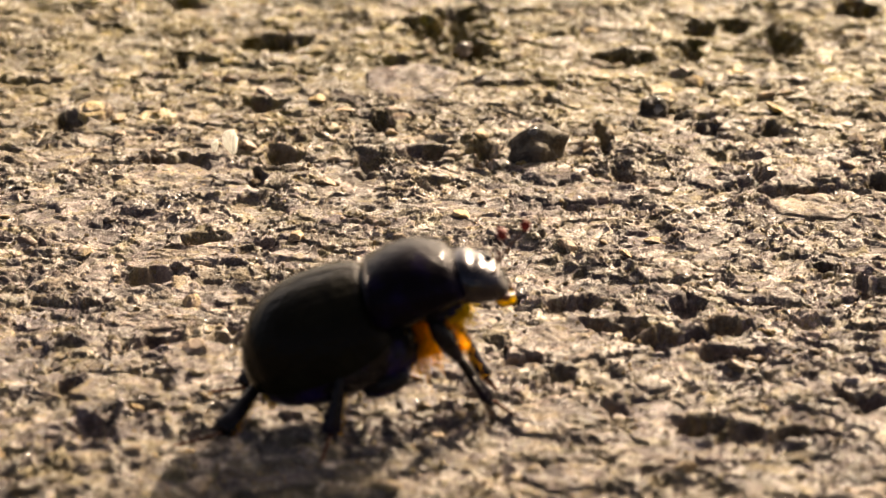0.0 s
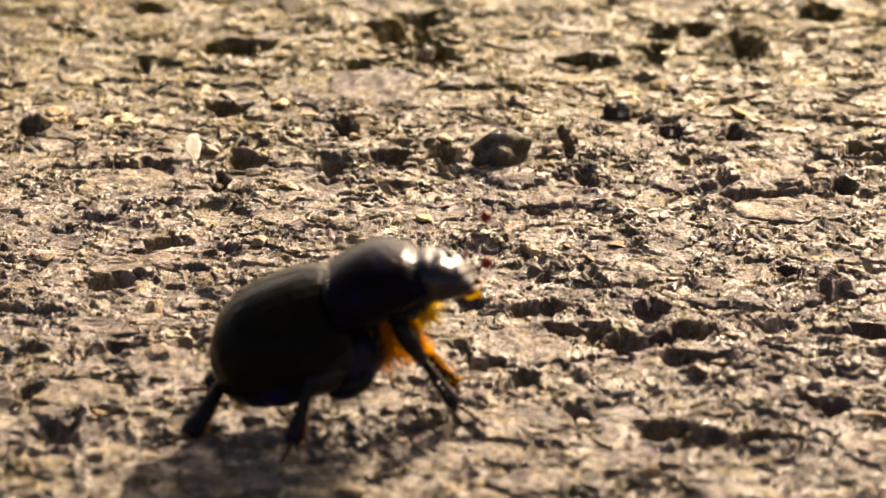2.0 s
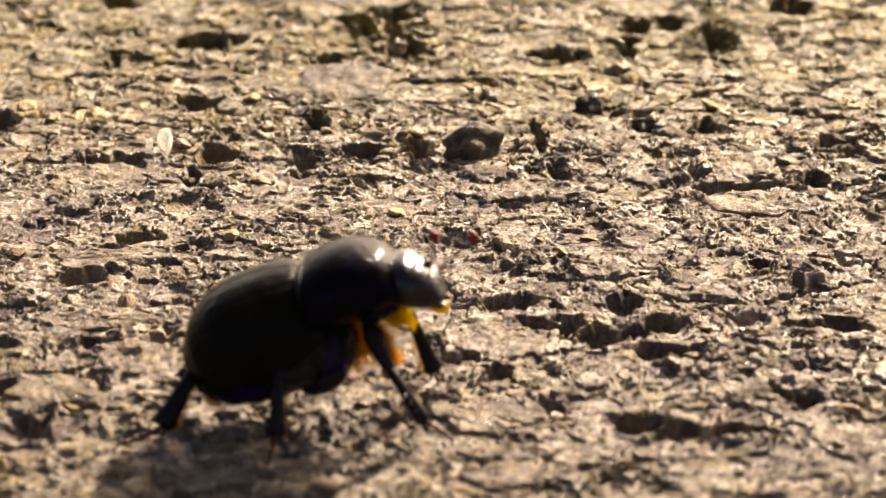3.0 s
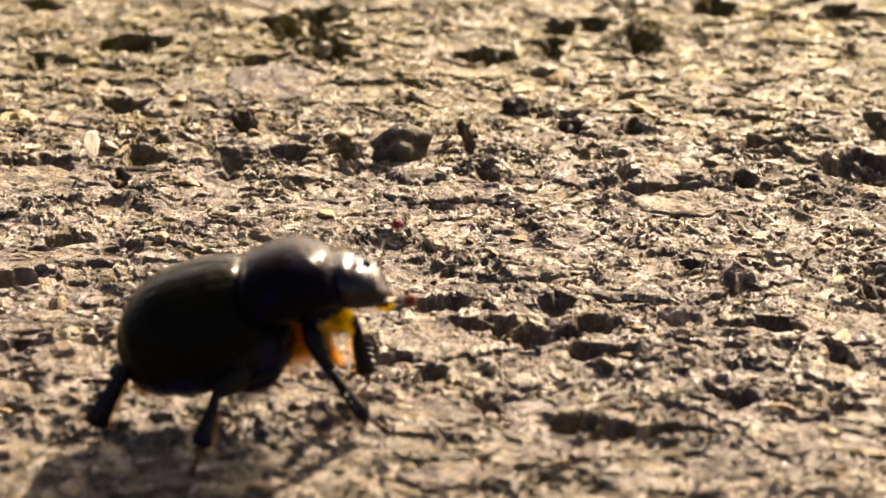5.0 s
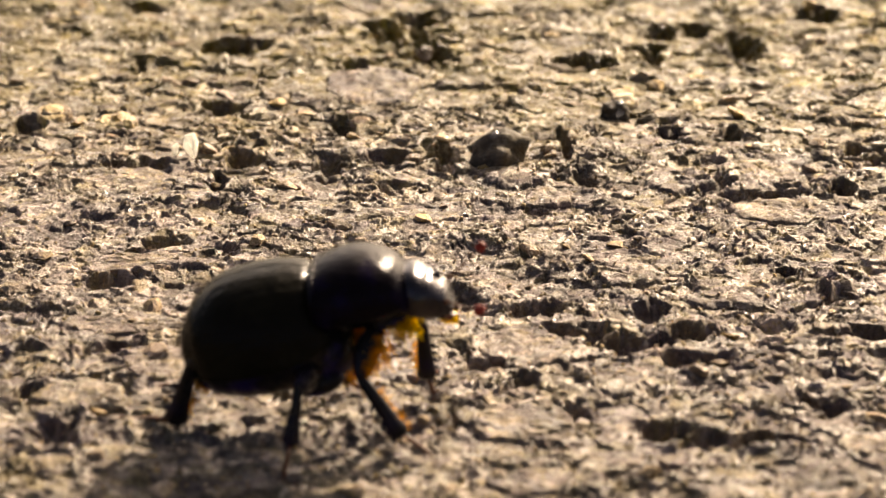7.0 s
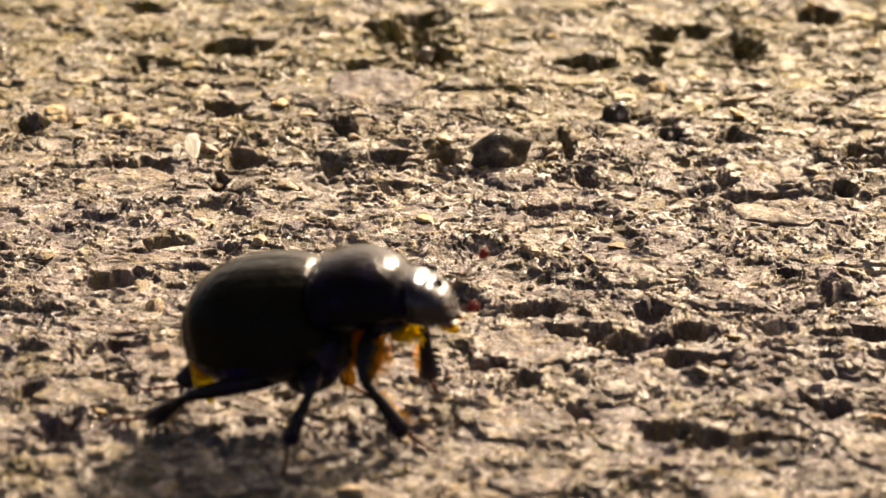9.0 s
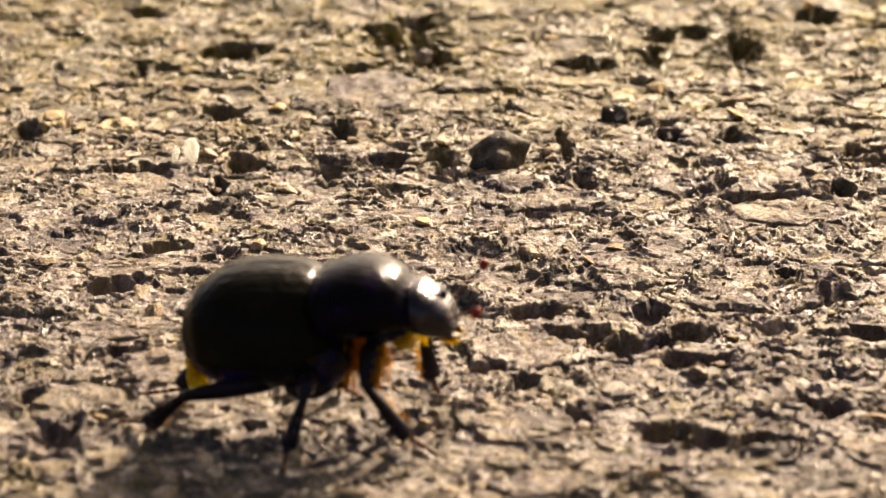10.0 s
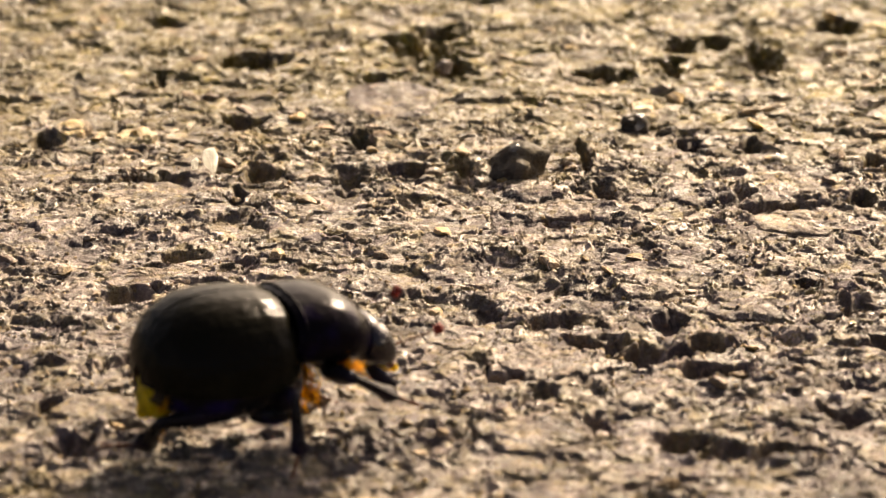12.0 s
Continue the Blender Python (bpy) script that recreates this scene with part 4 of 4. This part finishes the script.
# the place towards which each knee bends
KNEES = {}
KNEES[("fore", -1)] = [
    (0, 0.7, -34.4, 5.2), (1.5, 0.6, -34.9, 5.3), (2, 0.5, -34.8, 5.6), (2.5, 0.3, -34.7, 5.3), (3, 0.4, -34.9, 4.9), (5, 0.8, -34.8, 4.4),
    (5.5, -0.1, -34.7, 5.6), (6, -1.9, -35.0, 5.0), (6.5, -2.5, -35.2, 5.1), (7, -1.7, -34.7, 4.0), (9, -1.9, -35.1, 4.2), (9.5, -1.6, -34.9, 3.8),
    (10, -1.8, -35.1, 4.4), (10.5, -2.0, -34.7, 4.2), (11, -1.5, -34.3, 4.0), (11.5, -2.6, -34.1, 3.7), (12, -3.7, -33.3, 4.4),
]
KNEES[("mid", -1)] = [
    (0, -5.4, -35.6, 3.9), (1.5, -4.8, -35.8, 4.2), (2, -5.1, -35.8, 3.9), (2.5, -5.7, -35.7, 3.4), (3, -5.1, -35.8, 3.7), (5, -5.0, -35.7, 3.9),
    (5.5, -5.6, -35.7, 4.0), (6, -6.1, -35.8, 3.9), (6.5, -6.4, -35.9, 4.0), (7, -5.8, -35.7, 3.7), (9, -5.6, -36.7, 4.4), (9.5, -5.8, -36.7, 4.3),
    (10, -5.8, -36.6, 4.5), (10.5, -5.8, -36.7, 4.6), (11, -5.6, -36.7, 4.7), (11.5, -6.1, -36.8, 4.9), (12, -7.3, -36.9, 3.8),
]
KNEES[("hind", -1)] = [
    (0, -9.8, -33.5, 2.5), (1.5, -9.7, -33.6, 3.0), (2, -10.0, -33.5, 2.7), (2.5, -9.9, -33.5, 3.0), (3, -8.9, -33.5, 3.2), (5, -9.9, -33.5, 3.2),
    (5.5, -10.8, -33.5, 3.7), (6, -10.5, -33.5, 4.0), (6.5, -11.7, -33.5, 3.5), (7, -11.2, -33.4, 3.0), (9, -12.8, -36.2, 4.0), (9.5, -12.7, -36.3, 4.6),
    (10, -12.9, -36.1, 4.5), (10.5, -13.4, -36.4, 4.8), (11, -13.1, -35.1, 3.5), (11.5, -13.7, -35.3, 3.8), (12, -14.5, -37.5, 3.7),
]
KNEES[("fore", 1)] = [
    (0, 0.7, -28.8, 5.0), (1.5, 1.4, -29.3, 4.8), (2, 1.2, -29.2, 4.4), (2.5, 1.4, -29.2, 5.3), (3, 1.3, -29.3, 5.4), (5, 1.5, -29.2, 4.7),
    (5.5, 1.5, -29.1, 5.4), (6, 1.4, -29.4, 5.0), (6.5, -0.2, -29.7, 5.7), (7, -0.1, -29.1, 4.8), (9, -0.2, -29.6, 5.1), (9.5, 0.3, -29.3, 5.2),
    (10, -0.2, -29.5, 5.2), (10.5, -0.3, -29.1, 4.7), (11, -0.2, -28.7, 4.0), (11.5, -1.9, -28.5, 3.7), (12, -3.4, -28.0, 3.7),
]
# lift and outward swing of the feelers
FEELERS = {
    1: [(0, 45, 31), (0.5, 43, 19), (1.5, 44, 26), (2.5, 51, 32), (3, 45, 28), (5, 58, 42), (5.5, 50, 37), (6, 52, 31), (6.5, 53, 36), (7, 48, 26), (9, 49, 36), (9.5, 59, 27), (10.5, 57, 42), (11, 90, 35), (11.5, 65, 42), (12, 56, 42)],
    -1: [(0, 77, 42), (0.5, 53, 42), (2, 24, 42), (2.5, 33, 42), (3, 90, 42), (5, 1, 42), (5.5, 31, 42), (6, 28, 42), (6.5, 49, 42), (7, 9, 42), (9, 22, 42), (9.5, 18, 42), (10.5, 45, 42), (11, 39, 42), (11.5, 35, 42), (12, 40, 42)],
}
TIP = [(0, 2.2, 1.2), (7.3, 2.2, 1.2), (8.8, -0.2, -0.2), (9.5, -0.4, -0.35), (10.0, -0.35, -0.15), (10.5, -0.35, 0.85), (10.9, -0.4, -0.1), (11.2, 0.0, 0.0), (11.5, -0.65, 1.1), (12.0, 0.1, 0.6)]


def eased(rows, t):
    """Values of rows at t, easing from row to row."""
    for a, b in zip(rows, rows[1:]):
        if t <= b[0]:
            u = (t - a[0]) / (b[0] - a[0])
            u = u * u * (3 - 2 * u)
            return [p + (q - p) * u for p, q in zip(a[1:], b[1:])]
    return list(rows[-1][1:])


def aim(start, end, bend):
    """A pose at start whose x points at end and whose z leans to bend."""
    x = (end - start).normalized()
    z = (bend - x * bend.dot(x)).normalized()
    y = z.cross(x)
    m = Matrix((x, y, z)).transposed().to_4x4()
    return Matrix.Translation(start * MM) @ m


def motions():
    times = [0.25 * k for k in range(49)]
    keys = {}

    def key(ob, t, m):
        keys.setdefault(ob, []).append((t, m))

    for t in times:
        jx, jz, hind_lift, head_lift, turn, droop = glide([(a[0], *a[1:]) for a in STANCE_RAISED + STANCE_LEVEL], t)
        turned = Matrix.Rotation(radians(turn), 3, "Z")
        body = turned @ Matrix.Rotation(-radians(hind_lift), 3, "Y")
        top = Vector((jx, LINE, jz))
        zero = top - body @ Vector((0, 0, 3.35))
        whole = Matrix.Translation(zero * MM) @ body.to_4x4()
        key(beetle, t, whole)
        back = body.inverted()
        # the neck shield follows the hind body, the head nods on it
        shield = Matrix.Translation(Vector((0, 0, 1.2)) * MM) @ Matrix.Rotation(radians(droop), 4, "Y") @ Matrix.Translation(Vector((0, 0, -1.2)) * MM)
        key(pronotum, t, shield)
        key(head, t, shield @ Matrix.Translation(Vector((4.95, 0, 0.2)) * MM) @ Matrix.Rotation(radians(hind_lift - droop - head_lift), 4, "Y"))
        for side in (-1, 1):
            lift, swing = eased(FEELERS[side], t)
            m = Matrix.Translation(Vector((1.9, side * 1.15, 0.05)) * MM) @ Matrix.Rotation(radians(swing * side), 4, "Z") @ Matrix.Rotation(-radians(lift), 4, "Y")
            for ob in antennae[side]:
                key(ob, t, m)
        out, up = eased(TIP, t)
        key(abdomen_tip, t, pose((-8.0 + out) * MM, 0, (-1.75 + up) * MM))
        for (kind, side), (thigh, shin, foot) in legs.items():
            g = LEGS[kind]
            r = Vector(g["root"])
            root = Vector((r.x, r.y * side, r.z))
            if kind == "fore":
                root = (shield @ (root * MM)) / MM
            q = eased(STEPS[(kind, side)], t)
            ankle, claw = back @ (Vector(q[:3]) - zero), back @ (Vector(q[3:]) - zero)
            # two-bone reach
            a, b, way = g["thigh"], g["shin"], ankle - root
            d = min(way.length, (a + b) * 0.995)
            x = way.normalized()
            lean = {"fore": (0.1, 0.5), "mid": (0.1, 0.9), "hind": (-0.35, 1.1)}[kind]
            out_way = Vector((lean[0], side * 1.0, lean[1]))
            if (kind, side) in KNEES:
                out_way = back @ (Vector(eased(KNEES[(kind, side)], t)) - zero) - root
            out_way = (out_way - x * out_way.dot(x)).normalized()
            c = (a * a + d * d - b * b) / (2 * d)
            knee = root + x * c + out_way * math.sqrt(max(0.0, a * a - c * c))
            end = knee + (ankle - knee).normalized() * b
            key(thigh, t, aim(root, knee, out_way))
            key(shin, t, aim(knee, end, out_way))
            key(foot, t, aim(end, claw, Vector((0, 0, 1))))
    for ob, rows in keys.items():
        walk(ob, rows)


motions()
